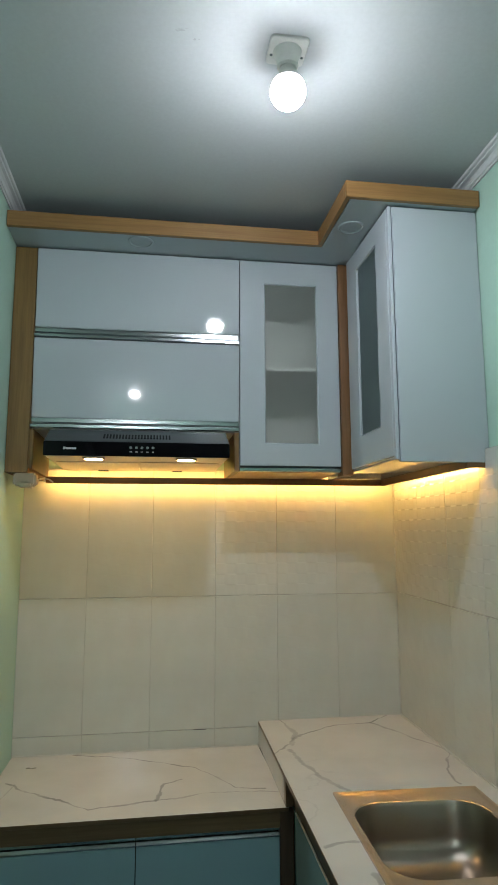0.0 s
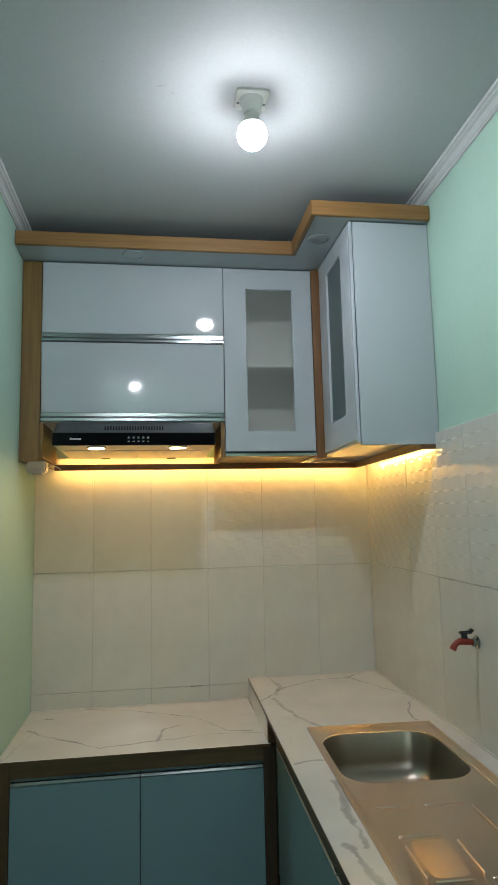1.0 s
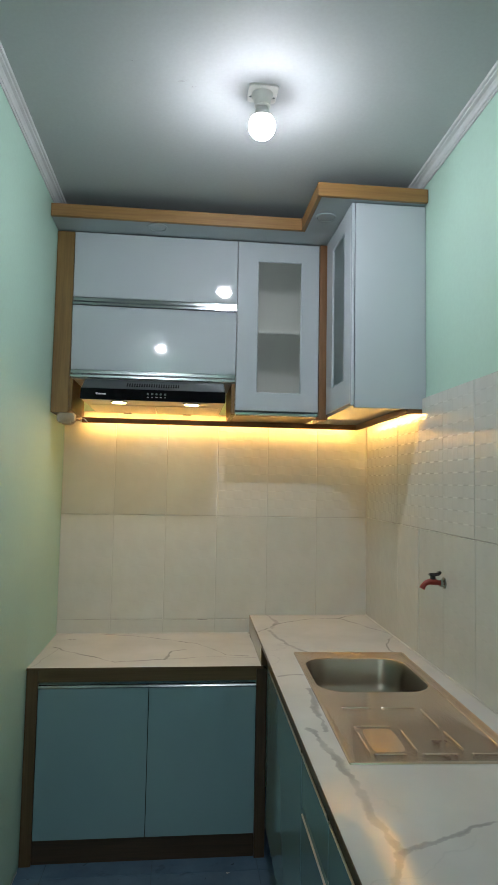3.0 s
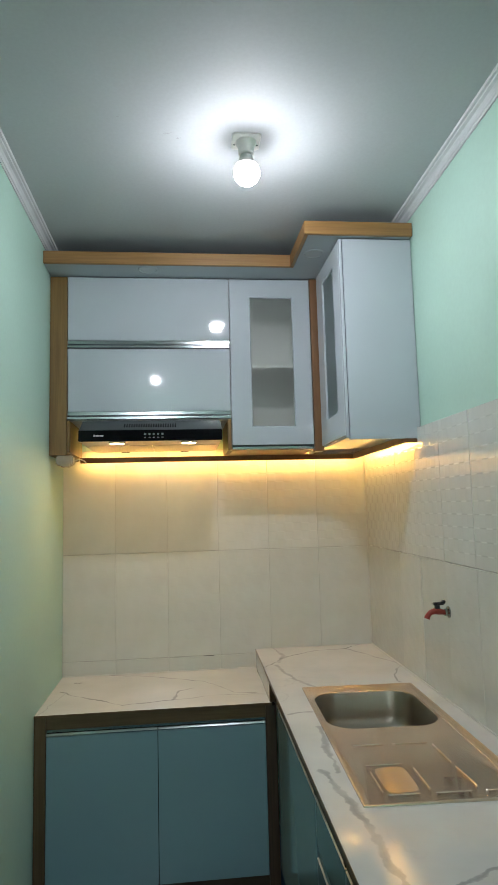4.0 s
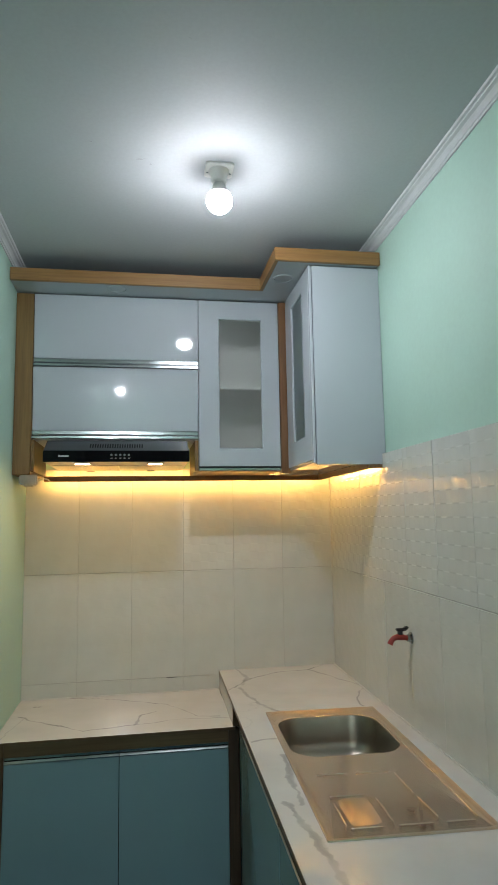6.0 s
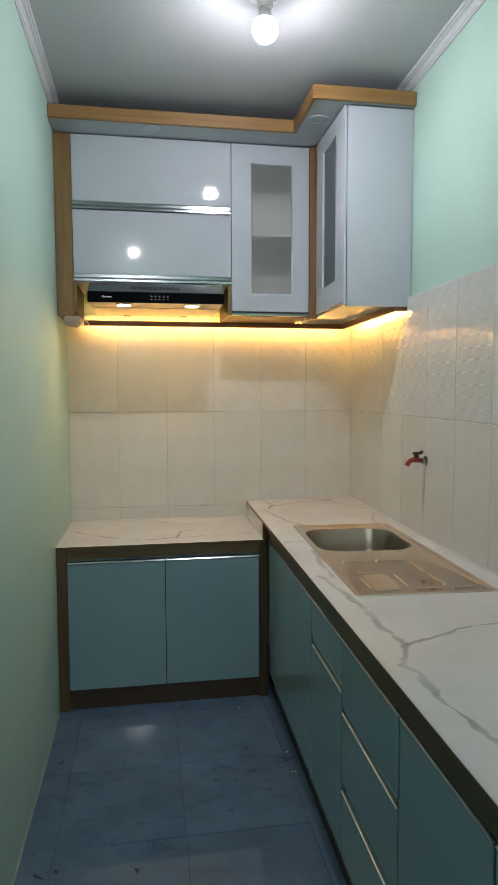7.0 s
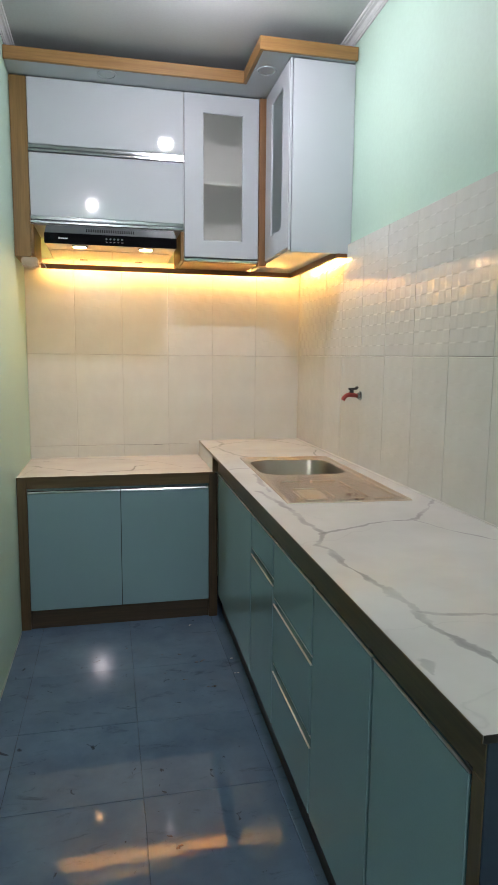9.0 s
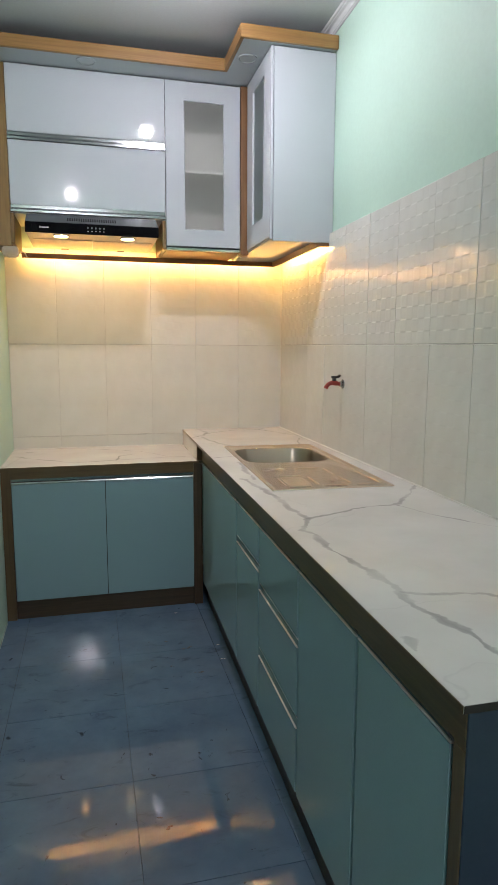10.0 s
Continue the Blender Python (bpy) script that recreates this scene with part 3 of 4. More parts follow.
front_lean = Matrix.Translation((0, HF, HZ)) @ Matrix.Rotation(radians(-5.0), 4, "X") @ Matrix.Translation((0, -HF, -HZ))
front = part("front_panel", rotated(box(HX0 - 0.001, HX1 + 0.001, HF, HF + 0.006, HZ, 1.840, 0.002, 2), front_lean), BLACK_GLASS, hood, "black glass control panel")
for i in range(5):
    x = 0.425 + 0.0178 * i
    part("button", rotated(turned(0, 0, [(0.0048, 0), (0.0048, 0.004), (0.003, 0.005)], 12), front_lean @ Matrix.Translation((x, HF + 0.0005, 1.821)) @ Matrix.Rotation(radians(90), 4, "X")), ALU, front, "round silver push button")
    part("mark", rotated(box(x - 0.004, x + 0.004, HF - 0.0006, HF + 0.001, 1.8065, 1.8090, 0), front_lean), PRINT, front)
for x0, x1, z0, z1 in ((0.212, 0.2195, 1.8135, 1.8215), (0.2205, 0.2365, 1.8135, 1.8195), (0.2375, 0.2525, 1.8135, 1.8195)):
    part("mark", rotated(box(x0, x1, HF - 0.0006, HF + 0.001, z0, z1, 0), front_lean), PRINT, front, "pale printed maker's mark, a plain bar")
tilt = math.atan2(1.893 - 1.844, -0.395 + 0.488)
for i in range(22):
    x = 0.336 + 0.0102 * i
    bm = box(-0.0028, 0.0028, -0.017, 0.017, -0.0016, 0.0016, 0)
    part("vent_slot", rotated(bm, Matrix.Translation((x, -0.450, 1.8645)) @ Matrix.Rotation(tilt, 4, "X")), GAP_SHADE, hood)
for x0, x1 in ((HX0 + 0.018, 0.4465), (0.4515, HX1 - 0.018)):
    f = part("filter", box(x0, x1, -0.345, -0.055, HZ - 0.004, HZ + 0.001, 0.002), MESH_FILTER, hood, "aluminium mesh grease filter")
    part("latch", box((x0 + x1) / 2 - 0.02, (x0 + x1) / 2 + 0.02, -0.085, -0.065, HZ - 0.008, HZ - 0.0045, 0.002), BLACK, f)
part("underside", box(HX0 + 0.004, HX1 - 0.004, HF + 0.007, -0.04, HZ - 0.0005, HZ + 0.0015, 0), HOOD_UNDER, hood, "satin steel underside")
for x in (0.304, 0.607):
    lamp = part("lamp", turned(x, -0.452, [(0.036, HZ - 0.0006), (0.035, HZ - 0.005), (0.029, HZ - 0.006), (0.029, HZ - 0.0008)]), STEEL_HOOD, hood, "lit round hood lamp", smooth=True)
    part("lens", turned(x, -0.452, [(0.0285, HZ - 0.0058), (0.0285, HZ - 0.0068)]), HOOD_GLOW, lamp, "glowing lens")

# ---------------------------------------------------------------- ceiling lamps
def ceiling_lamp(x, y, glow_material, label, r=0.042):
    lamp = thing("ceiling_lamp", (x, y, CEIL), label, "ceiling lamp", "bare bulb ceiling lamps")
    bm = bmesh.new()
    add_loft(bm, [round_rect(x - 0.046, x + 0.046, y - 0.045, y + 0.045, CEIL, 0.012), round_rect(x - 0.046, x + 0.046, y - 0.045, y + 0.045, CEIL - 0.005, 0.012),
                  round_rect(x - 0.044, x + 0.044, y - 0.043, y + 0.043, CEIL - 0.007, 0.011)], False, True)
    part("base_plate", bm, WHITE_PLASTIC, lamp, "square white plastic base")
    part("socket", turned(x, y, [(0.034, CEIL - 0.0072), (0.032, CEIL - 0.016), (0.026, CEIL - 0.024), (0.0255, CEIL - 0.046), (0.021, CEIL - 0.050)]), WHITE_PLASTIC, lamp, smooth=True)
    for sx in (-1, 1):
        part("screw", turned(x + sx * 0.037, y + 0.012, [(0.0035, CEIL - 0.0065), (0.0035, CEIL - 0.0085)], 10), ALU, lamp)
    zc = CEIL - 0.067 - r
    arc = lambda a0, a1, n: [(r * math.sin(radians(a0 + (a1 - a0) * k / n)), zc + r * math.cos(radians(a0 + (a1 - a0) * k / n))) for k in range(n + 1)]
    part("bulb_housing", turned(x, y, [(0.0185, CEIL - 0.0505), (0.0215, CEIL - 0.064)] + arc(38, 58, 5), 28), WHITE_PLASTIC, lamp, "white plastic bulb collar", smooth=True)
    part("bulb_shoulder", turned(x, y, arc(58.5, 97, 8), 28), NECK_GLOW, lamp, "milky shining bulb shoulder", smooth=True)
    part("bulb", turned(x, y, arc(97.5, 179, 12), 28), glow_material, lamp, "glowing cool-white dome", smooth=True)
    return lamp


ceiling_lamp(0.796, -1.243, BULB_GLOW, "lit bare white bulb on a square ceiling socket")
ceiling_lamp(0.265, -5.4, FAR_GLOW, "lit bare white bulb on a square ceiling socket", 0.022)

# ---------------------------------------------------------------- stove-side base cabinet
BY = -0.575
base_cabinet = thing("base_cabinet", (0.47, -0.3, 0), "low base cabinet with two gloss blue doors in brown framing", "base cabinet")
part("stile", box(0.002, 0.0445, BY, BY + 0.030, 0.0, 0.7225, 0.001), BROWN_Z, base_cabinet)
# this stile's corner shade is put into its wood colour
part("stile", box(0.8915, 0.9335, BY, BY + 0.030, 0.0, 0.7225, 0.001), SHADED_BROWN_Z, base_cabinet)
part("top_rail", box(0.0450, 0.8910, BY, BY + 0.030, 0.678, 0.7225, 0.001), BROWN_X, base_cabinet)
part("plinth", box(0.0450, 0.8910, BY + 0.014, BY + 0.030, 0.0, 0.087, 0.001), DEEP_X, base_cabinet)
# solid block whose black paints the shade behind the doors
part("body", box(0.010, 0.930, BY + 0.032, -0.002, 0.02, 0.722, 0), GAP_SHADE, base_cabinet, "near-black block for the shade inside the cabinet")
for x0, x1 in ((0.0465, 0.4665), (0.4695, 0.8895)):
    door = part("door", box(x0, x1, BY + 0.002, BY + 0.020, 0.092, 0.652, 0.002, 2), GLOSS_BLUE, base_cabinet, "gloss blue laminate door")
    bm = bmesh.new()
    d = [(0, 0), (0, 0.004), (0.006, 0.011), (0.012, 0.013), (0.012, 0.0235), (0.016, 0.0235), (0.016, 0)]
    add_loft(bm, [[Vector((x, BY + 0.002 + a, 0.6525 + b)) for a, b in d] for x in (x0, x1)], True, True)
    part("grip_profile", bm, ALU, door, "bright aluminium grip profile")

worktop_low = thing("worktop", (0.46, -0.29, 0.723), "white marble-look worktop with grey veins on the low cabinet", "worktop", "worktops")
part("slab", box(0.001, 0.918, BY - 0.001, -0.001, 0.7230, 0.7335, 0.001), MARBLE_LOW, worktop_low)
part("edge_band", box(0.001, 0.918, BY - 0.0030, BY - 0.0012, 0.7226, 0.7333, 0.0006), BROWN_X, worktop_low, "thin brown front edge band")

# ---------------------------------------------------------------- sink-side base run
SX, ZT, END = 0.920, 0.820, -2.938      # slab edge, slab top, run's end
SINK = (1.017, 1.436, -1.702, -0.730)
bm = bmesh.new()
xs, ys = (SX + 0.002, SINK[0] + 0.012, SINK[1] - 0.012, PIVOT - 0.001), (END, SINK[2] + 0.012, SINK[3] - 0.012, -0.001)
grid = [[bm.verts.new((x, y, ZT)) for y in ys] for x in xs]
for i in range(3):
    for j in range(3):
        if (i, j) != (1, 1):
            bm.faces.new((grid[i][j], grid[i + 1][j], grid[i + 1][j + 1], grid[i][j + 1]))
for i in (1, 2):
    for j in (1, 2):
        p = settle(grid[i][j].co)
        grid[i][j].co = (p.x - SK * p.y, p.y, p.z)
made = bmesh.ops.extrude_face_region(bm, geom=list(bm.faces))["geom"]
for v in made:
    if isinstance(v, bmesh.types.BMVert):
        v.co.z -= 0.011
worktop_high = thing("worktop", (1.2, -1.5, ZT - 0.011), "white marble-look worktop with grey veins around the sink", "worktop", "worktops")
part("slab", bm, MARBLE, worktop_high, out_of_square=True)
part("edge_band", box(SX, SX + 0.0018, END, -0.001, ZT - 0.0114, ZT - 0.0003, 0.0006), BROWN_Y, worktop_high, "thin brown front edge band", out_of_square=True)
lone("worktop_riser", box(SX + 0.001, SX + 0.012, BY + 0.030, -0.001, 0.7340, ZT - 0.0115, 0.001), MARBLE, "marble-look riser between the two worktop levels", "riser", out_of_square=True)

part("edge_band", box(SX + 0.002, PIVOT - 0.002, END - 0.0018, END - 0.0001, ZT - 0.0114, ZT - 0.0003, 0.0006), PLINTH, worktop_high, "thin dark brown end edge band", out_of_square=True)

sink_run = thing("sink_base_frame", (1.2, -1.75, 0), "brown wood frame of the sink-side base cabinets", "cabinet frame")
RX, RUN_END = SX + 0.027, -2.912      # the slab overhangs fronts and end
part("top_rail", box(RX, RX + 0.03, RUN_END + 0.0040, BY + 0.028, 0.732, ZT - 0.0115, 0.001), BROWN_Y, sink_run, out_of_square=True)
part("end_stile", box(RX, RX + 0.03, RUN_END + 0.0040, -2.879, 0.0, 0.7315, 0.001), BROWN_Z, sink_run, out_of_square=True)
part("corner_block", box(SX + 0.001, RX - 0.0005, BY - 0.002, BY + 0.0295, 0.7342, ZT - 0.0115, 0.001), BROWN_Z, sink_run, out_of_square=True)
part("plinth", box(RX + 0.028, RX + 0.048, RUN_END + 0.02, BY + 0.028, 0.0, 0.114, 0.001), PLINTH, sink_run, out_of_square=True)
part("end_panel", box(RX + 0.0005, PIVOT, RUN_END, RUN_END + 0.0038, 0.0, ZT - 0.0115, 0.001), NAVY, sink_run, "dark navy end panel", out_of_square=True)
# black blocks paint the shade seen through seams and grip slots
part("body", box(RX + 0.055, PIVOT - 0.002, RUN_END + 0.022, BY + 0.02, 0.115, 0.62, 0), GAP_SHADE, sink_run, "near-black block for the shade inside the cabinet", out_of_square=True)
part("body", box(RX + 0.024, RX + 0.054, RUN_END + 0.036, BY + 0.02, 0.115, 0.730, 0), GAP_SHADE, sink_run, "near-black block for the shade inside the cabinet", out_of_square=True)


def front_y(name, y0, y1, z0, z1, parent, slot=0.008, grip_label="bright aluminium grip profile"):
    """A front that faces west, from y0 back to y1."""
    top = z1 - slot
    f = part(name, box(RX, RX + 0.018, y0 + 0.0042, y1 - 0.0032, z0, top, 0.002, 2), GLOSS_BLUE, parent, "gloss blue laminate front", out_of_square=True)
    if slot:
        lip = [(-0.001, 0.0004), (-0.001, 0.0026), (0.0015, 0.0036), (0.0035, 0.0030), (0.0040, 0.0004)]
        back = [(0.0200, 0.0045), (0.0060, slot - 0.0016), (0.0030, slot - 0.0014), (0.0030, slot - 0.0050), (0.0185, 0.0045)]
        bm = bmesh.new()
        for outline in (lip, back) if slot > 0.01 else (lip,):
            add_loft(bm, [[Vector((RX + a, y, top + b)) for a, b in outline] for y in (y0 + 0.0026, y1 - 0.0026)], True, True)
        part("grip_profile", bm, ALU_BRIGHT, f, grip_label, out_of_square=True)
        if slot < 0.01:
            part("end_cap", box(RX - 0.0014, RX + 0.004, y0 - 0.004, y0 + 0.012, z1 + 0.0004, z1 + 0.0062, 0.0008), BLACK, f, "small black cap at the grip's end", out_of_square=True)
    return f


corner_unit = thing("sink_cabinet", (1.2, -1.0, 0.115), "gloss blue base cabinet front under the sink", "base cabinet", "sink-side base units")
front_y("door", -1.402, -0.580, 0.117, 0.730, corner_unit)
narrow_unit = thing("narrow_unit", (1.2, -1.58, 0.115), "narrow gloss blue base unit with a small drawer", "base cabinet", "sink-side base units")
front_y("drawer_front", -1.747, -1.404, 0.601, 0.730, narrow_unit)
front_y("door", -1.747, -1.404, 0.117, 0.600, narrow_unit, 0.027)
drawer_unit = thing("drawer_unit", (1.2, -1.95, 0.115), "gloss blue base unit with three stacked drawers", "drawer unit", "sink-side base units")
for z0, z1, slot in ((0.117, 0.331, 0.033), (0.332, 0.544, 0.025), (0.545, 0.730, 0.008)):
    front_y("drawer_front", -2.161, -1.750, z0, z1, drawer_unit, slot)
door_unit = thing("door_unit", (1.2, -2.52, 0.115), "gloss blue base cabinet with two doors", "base cabinet", "sink-side base units")
front_y("door", -2.536, -2.165, 0.117, 0.730, door_unit)
front_y("door", -2.877, -2.539, 0.117, 0.730, door_unit)

# ---------------------------------------------------------------- sink
sink = thing("sink", (1.2, -1.2, ZT), "stainless steel sink with one bowl and a drainer", "sink")
x0, x1, y0, y1 = SINK
bx0, bx1, by0, by1 = 1.040, 1.400, -1.194, -0.806
zt = ZT + 0.0042
bm = bmesh.new()
loops = [round_rect(x0, x1, y0, y1, ZT + 0.0006, 0.004), round_rect(x0 + 0.001, x1 - 0.001, y0 + 0.001, y1 - 0.001, zt, 0.004),
         round_rect(x0 + 0.009, x1 - 0.009, y0 + 0.009, y1 - 0.009, zt, 0.006), round_rect(x0 + 0.013, x1 - 0.013, y0 + 0.013, y1 - 0.013, zt - 0.0022, 0.008),
         round_rect(bx0 - 0.006, bx1 + 0.006, by0 - 0.006, by1 + 0.006, zt - 0.0022, 0.096), round_rect(bx0 - 0.003, bx1 + 0.003, by0 - 0.003, by1 + 0.003, zt - 0.0026, 0.093),
         round_rect(bx0, bx1, by0, by1, zt - 0.004, 0.090)]
basin = part("deck", add_loft(bm, loops), STEEL, sink, "stamped steel deck and drainer", out_of_square="sink", smooth=True)
loops = []
for inset, z, r in ((0.0, zt - 0.004, 0.090), (0.003, zt - 0.010, 0.087), (0.008, ZT - 0.085, 0.082), (0.014, ZT - 0.108, 0.078), (0.026, ZT - 0.128, 0.074), (0.046, ZT - 0.143, 0.066), (0.075, ZT - 0.151, 0.06), (0.140, ZT - 0.156, 0.03)):
    loops.append(round_rect(bx0 + inset, bx1 - inset, by0 + inset, by1 - inset, z, r))
part("bowl", add_loft(bmesh.new(), loops, False, True), STEEL_SHADED, sink, "deep rounded satin steel bowl", out_of_square="sink", smooth=True)
dx, dy = (bx0 + bx1) / 2, (by0 + by1) / 2 - 0.02
part("drain", turned(dx, dy, [(0.040, ZT - 0.1558), (0.040, ZT - 0.153), (0.030, ZT - 0.1545)], 24), ALU, sink, "round drain rim", out_of_square="sink", smooth=True)
part("drain_hole", turned(dx, dy, [(0.029, ZT - 0.1552), (0.029, ZT - 0.1540)], 24), GAP_SHADE, sink, out_of_square="sink")
zr = zt - 0.002
ridges = [((1.072, -1.333), (1.163, -1.333)), ((1.188, -1.333), (1.290, -1.333)), ((1.300, -1.345), (1.303, -1.485)), ((1.075, -1.475), (1.176, -1.475)),
          ((1.080, -1.510), (1.080, -1.636)), ((1.196, -1.500), (1.196, -1.632)), ((1.305, -1.505), (1.312, -1.625)), ((1.085, -1.650), (1.165, -1.650)),
          ((1.200, -1.650), (1.290, -1.650)), ((1.320, -1.650), (1.395, -1.650)), ((1.408, -1.02), (1.408, -1.645))]
for (ax, ay), (cx, cy) in ridges:
    pts, rad = [], []
    for f, k in ((0.0, 0.15), (0.02, 0.6), (0.06, 0.95), (0.12, 1.0), (0.88, 1.0), (0.94, 0.95), (0.98, 0.6), (1.0, 0.15)):
        pts.append((ax + (cx - ax) * f, ay + (cy - ay) * f, zr - 0.0015))
        rad.append(0.0033 * k)
    part("ridge", pipe(pts, rad, 10), STEEL, basin, out_of_square="sink", smooth=True)

px0, px1, n = 1.088, 1.174, 10
bm = bmesh.new()
grid = []
for i in range(n + 1):
    row = []
    for j in range(n + 1):
        u, v = 2 * i / n - 1, 2 * j / n - 1
        row.append(bm.verts.new((px0 + (px1 - px0) * i / n, -1.643 + 0.155 * j / n, zr - 0.0003 + 0.0011 * (1 - u * u) * (1 - v * v))))
    grid.append(row)
for i in range(n):
    for j in range(n):
        bm.faces.new((grid[i][j], grid[i + 1][j], grid[i + 1][j + 1], grid[i][j + 1]))
part("pad", bm, STEEL, basin, "slightly domed drainer pad", out_of_square="sink", smooth=True)

# ---------------------------------------------------------------- tap
TX, TY, TZ = PIVOT - 0.001, -1.012, 1.125
tap = thing("tap", (TX - SK * 1.0, TY, TZ), "small red plastic wall tap with a black lever", "tap")
part("flange", rotated(turned(0, 0, [(0.020, 0), (0.020, 0.004), (0.013, 0.008), (0.012, 0.016)], 20), Matrix.Translation((TX, TY, TZ)) @ Matrix.Rotation(radians(-90), 4, "Y")), ALU, tap, "chrome wall flange", out_of_square=True, smooth=True)
part("spout", pipe([(TX - 0.0102, TY, TZ), (TX - 0.0213, TY, TZ + 0.0017), (TX - 0.0382, TY, TZ + 0.0051), (TX - 0.0527, TY, TZ + 0.0051), (TX - 0.0663, TY, TZ + 0.0008), (TX - 0.0748, TY, TZ - 0.0085), (TX - 0.0799, TY, TZ - 0.0187)],
                   [0.0095, 0.009, 0.012, 0.0105, 0.009, 0.0095, 0.0105]), RED_PLASTIC, tap, "red plastic body and spout", out_of_square=True, smooth=True)
part("bonnet", turned(TX - 0.0408, TY, [(0.010, TZ + 0.0136), (0.009, TZ + 0.0255), (0.006, TZ + 0.0272)], 14), BLACK, tap, out_of_square=True, smooth=True)
part("lever", box(TX - 0.0578, TX - 0.0153, TY - 0.009, TY + 0.009, TZ + 0.0255, TZ + 0.0348, 0.004, 2), BLACK, tap, "black plastic lever", out_of_square=True)
part("lever_end", box(TX - 0.0255, TX - 0.0102, TY - 0.010, TY + 0.010, TZ + 0.0306, TZ + 0.0408, 0.004, 2), BLACK, tap, out_of_square=True)

# ---------------------------------------------------------------- small marks
for y, z in ((-1.680, 0.648), (-1.904, 0.210)):
    lone("nail", rotated(turned(0, 0, [(0.0028, 0), (0.0028, 0.0012), (0.001, 0.0018)], 10), Matrix.Translation((0, y, z)) @ Matrix.Rotation(radians(90), 4, "Y")), BLACK, "tiny dark nail head in the mint wall", "nail", group="nails")
rng_marks = random.Random(11)


def patch(x, y, z, size, count, material, name, label, category):
    """A thin uneven daub made of overlapping flat blots."""
    bm = bmesh.new()
    for k in range(count):
        cx, cy, rr = x + rng_marks.uniform(-1, 1) * size, y + rng_marks.uniform(-0.4, 0.4) * size, rng_marks.uniform(0.2, 0.45) * size
        loop = [Vector((cx + rr * (1 + 0.3 * math.sin(3 * a + k)) * math.cos(a), cy + 0.6 * rr * math.sin(a), z + 0.00012 * k)) for a in [2 * math.pi * i / 12 for i in range(12)]]
        bm.faces.new([bm.verts.new(p) for p in loop])
    made = bmesh.ops.extrude_face_region(bm, geom=list(bm.faces))["geom"]
    for v in made:
        if isinstance(v, bmesh.types.BMVert):
            v.co.z += 0.0006 if z < 1 else -0.0006
    return lone(name, bm, material, label, category)


patch(0.548, -1.268, CEIL - 0.0001, 0.014, 5, PATCHING, "filler_patch", "small rough filler patch on the painted ceiling", "filler patch")
patch(0.584, -1.246, CEIL - 0.0001, 0.008, 3, PATCHING, "filler_patch", "small rough filler patch on the painted ceiling", "filler patch")
patch(0.399, -1.342, CEIL - 0.0001, 0.006, 3, PATCHING, "filler_patch", "small rough filler patch on the painted ceiling", "filler patch")
patch(0.659, -1.795, CEIL - 0.0001, 0.007, 3, PATCHING, "filler_patch", "small rough filler patch on the painted ceiling", "filler patch")
patch(1.222, -1.585, zr + 0.0010, 0.020, 6, RUST, "rust_stain", "small brown rust stain on the sink drainer", "stain")
patch(1.222, -1.660, zr + 0.0002, 0.016, 4, RUST, "rust_stain", "small brown rust stain on the sink drainer", "stain")
patch(0.095, -0.121, 0.7336, 0.018, 5, GRIME, "glue_smudge", "grey glue smudge on the low worktop", "smudge")

for x, y, size, count in ((0.627, -1.115, 0.008, 3), (0.796, -1.26, 0.016, 5), (0.704, -1.188, 0.011, 4), (0.624, -0.947, 0.009, 3), (0.479, -0.862, 0.007, 3),
                          (0.782, -1.041, 0.018, 5), (0.098, -1.628, 0.007, 2), (0.558, -2.018, 0.009, 4), (0.575, -2.060, 0.013, 5), (0.700, -0.960, 0.010, 4)):
    patch(x, y, 0.0006, size, count, SCUFF, "floor_scuff", "small dark dried scuff on the navy floor tiles", "scuff")
for x, y in ((0.917, -1.041), (0.912, -1.172), (0.781, -0.666)):
    patch(x, y, 0.0006, 0.009, 3, SILICONE, "paint_chip", "tiny pale chip lying on the navy floor tiles", "chip")
lone("tile_chip", box(0.668, 0.716, -0.0022, 0.0005, 0.7985, 0.8005, 0.0004), BLACK, "short dark crack in the tile joint above the low worktop", "crack")

# ---------------------------------------------------------------- sealant lines at the worktops
lone("sealant", pipe([(PIVOT - 0.001, -0.001, ZT), (PIVOT - 0.001, -0.001, 1.738)], [0.003, 0.003], 8), SILICONE, "pale sealant line in the tiled corner", "sealant")
lone("sealant", pipe([(0.004, -0.004, 0.7335), (0.914, -0.004, 0.7335)], [0.004, 0.004], 8), SILICONE, "pale sealant line behind the low worktop", "sealant")
lone("sealant", pipe([(PIVOT - 0.003, -0.004, ZT), (PIVOT - 0.003, END + 0.01, ZT)], [0.004, 0.004], 8), SILICONE, "pale sealant line along the sink worktop", "sealant", out_of_square=True)

# ---------------------------------------------------------------- wall and floor tiles
def tile_mesh(name, w, h, t, material, flat=False, face=0.0015):
    bm = bmesh.new()
    if flat:
        add_box(bm, 0, w, 0, h, -t, 0)
        top = [e for e in bm.edges if all(abs(v.co.z) < 1e-6 for v in e.verts)]
    else:
        add_box(bm, 0, w, 0, t, 0, h)
        top = [e for e in bm.edges if all(abs(v.co.y) < 1e-6 for v in e.verts)]
    bmesh.ops.bevel(bm, geom=top, offset=face, segments=1, affect="EDGES")
    me = bpy.data.meshes.new(name)
    bm.to_mesh(me)
    bm.free()
    me.materials.append(material)
    return me


def put_piece(me, parent, m):
    ob = new("tile", me)
    ob.parent = parent
    ob.matrix_basis = m
    return ob


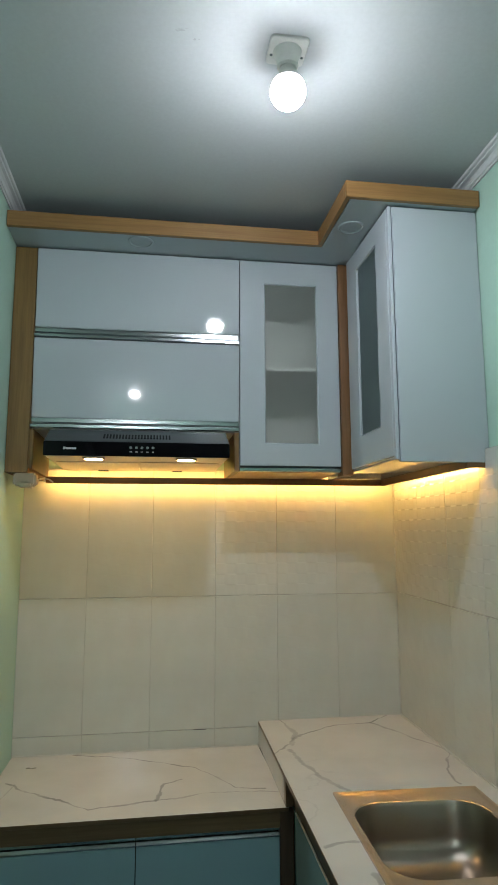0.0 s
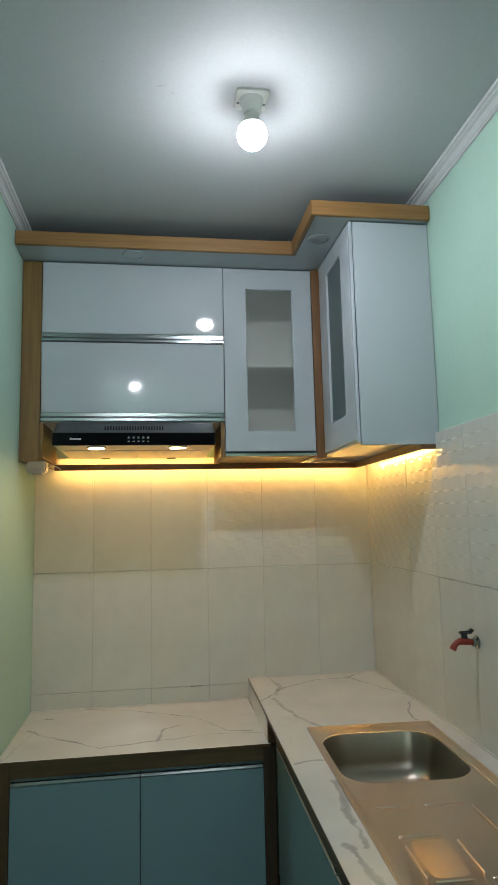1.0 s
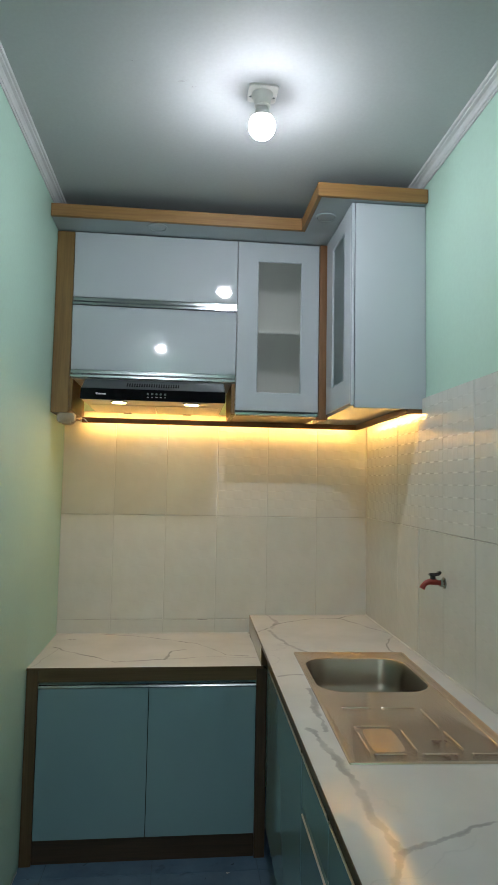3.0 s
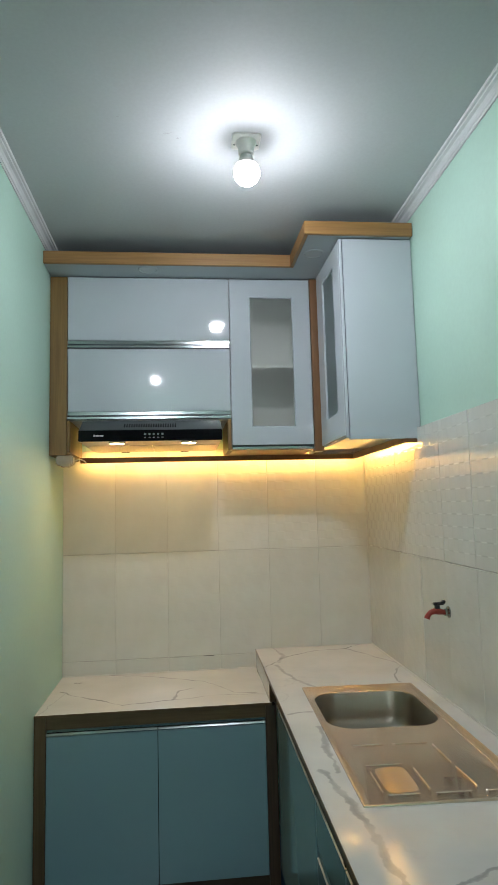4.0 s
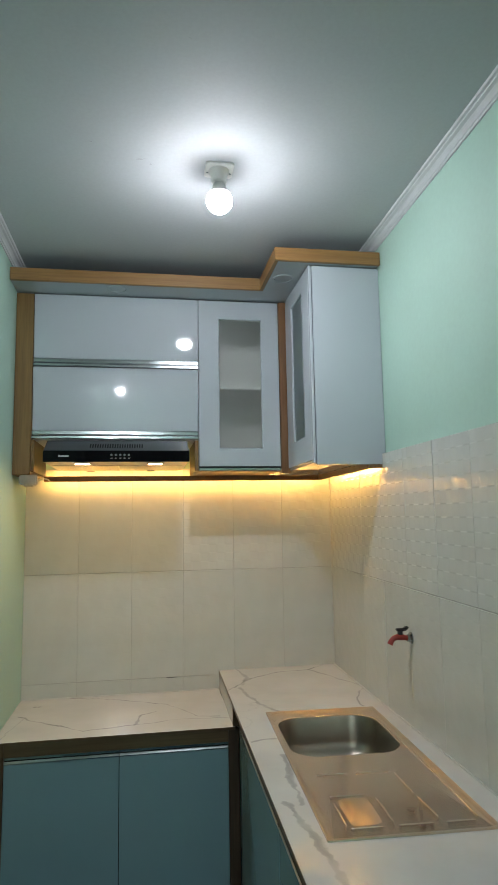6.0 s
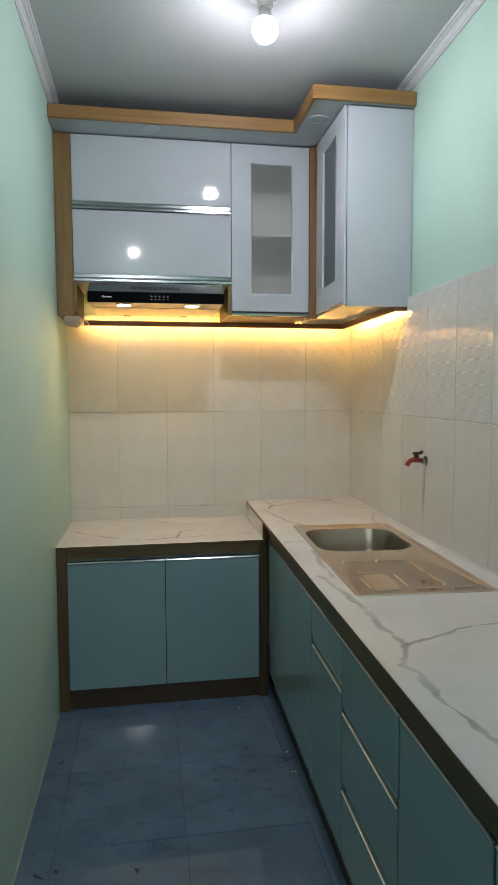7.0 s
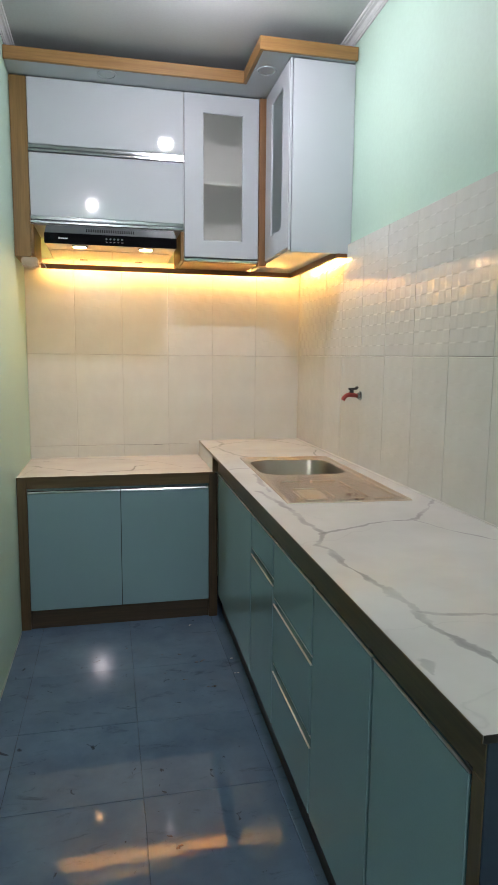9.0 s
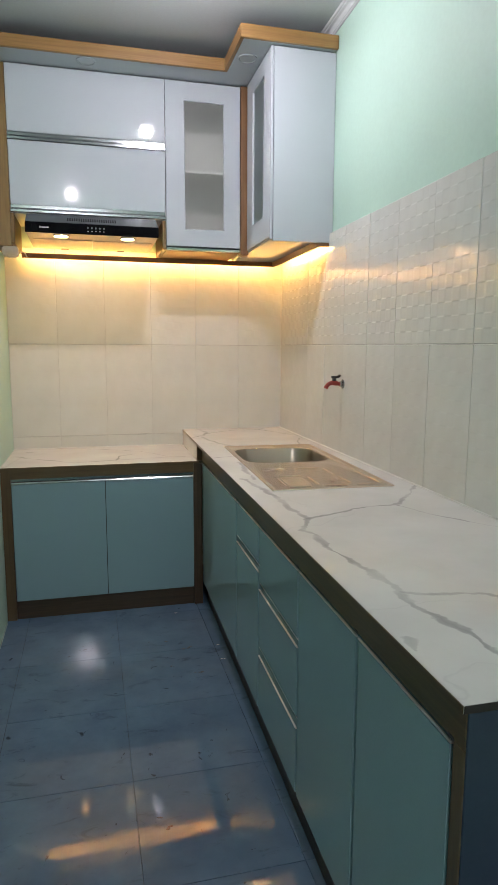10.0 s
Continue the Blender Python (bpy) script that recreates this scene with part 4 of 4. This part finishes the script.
SLOPE = 0.0095               # the courses on the sink wall drop a little along the room
GAP, UP = 0.0021, 0.0008       # joints between courses and between neighbours
ROWS_Z = ((0.800, 1.300), (1.300, 1.800))
edges = [tile_mesh("tile", PIVOT - 1.25 - UP, 0.5 - GAP, 0.010, m) for m in (TILE_FAINT, TILE_PLAIN)]
full = {k: tile_mesh("tile", 0.25 - UP, 0.5 - GAP, 0.010, m) for k, m in (("plain", TILE_PLAIN), ("relief", TILE_RELIEF), ("faint", TILE_FAINT))}
low = tile_mesh("tile", 0.25 - UP, 0.250 - GAP, 0.010, TILE_FAINT)
rng = random.Random(4)
part("grout", box(0.0, 1.515, 0.0030, 0.0135, 0.50, 1.8015, 0), GROUT, wall_north)
for i in range(6):
    for row, (z0, z1) in enumerate(ROWS_Z):
        put_piece(edges[row] if i == 5 else full["plain" if row and i > 2 else "faint"], wall_north, pose(i * 0.25 + UP / 2, rng.uniform(-0.0006, 0.0006), z0 + GAP / 2, rng.uniform(-0.1, 0.1), 0, rng.uniform(-0.15, 0.15)))
    put_piece(low, wall_north, pose(i * 0.25 + UP / 2, 0.0, 0.55 + GAP / 2))
bm = box(PIVOT + 0.003, PIVOT + 0.0155, -3.24, -0.001, 0.80, 1.7995, 0)
for v in bm.verts:
    v.co.z += SLOPE * (v.co.y + 0.45)
part("grout", bm, GROUT, wall_east, out_of_square=True)
for i in range(13):
    for row, (z0, z1) in enumerate(ROWS_Z):
        y = -i * 0.25 - UP / 2
        p = shear(Vector((PIVOT + rng.uniform(-0.0006, 0.0006), y, z0 + GAP / 2 + SLOPE * (y + 0.45))))
        put_piece(full["relief" if row else "faint"], wall_east, Matrix.Translation(p) @ pose(0, 0, 0, rng.uniform(-0.1, 0.1), math.degrees(SLOPE), -90 - math.degrees(SK) + rng.uniform(-0.15, 0.15)))
FG = 0.0012
cuts_x = [0.0, 0.1, 0.5, 0.9, 1.3, 1.6]
cuts_y = [0.0 - 0.25] + [-0.25 - 0.4 * k for k in range(1, 15)] + [ROOM_Y]
cuts_y = [0.0] + cuts_y
meshes = {}
for a, b in zip(cuts_x, cuts_x[1:]):
    for c, d in zip(cuts_y, cuts_y[1:]):
        w, h = b - a - FG, c - d - FG
        if w <= 0.01 or h <= 0.01:
            continue
        key = (round(w, 3), round(h, 3))
        if key not in meshes:
            meshes[key] = tile_mesh("tile", w, h, 0.006, FLOOR_TILE, True, 0.001)
        put_piece(meshes[key], floor, pose(a + FG / 2, d + FG / 2, rng.uniform(-0.0004, 0.0004)))
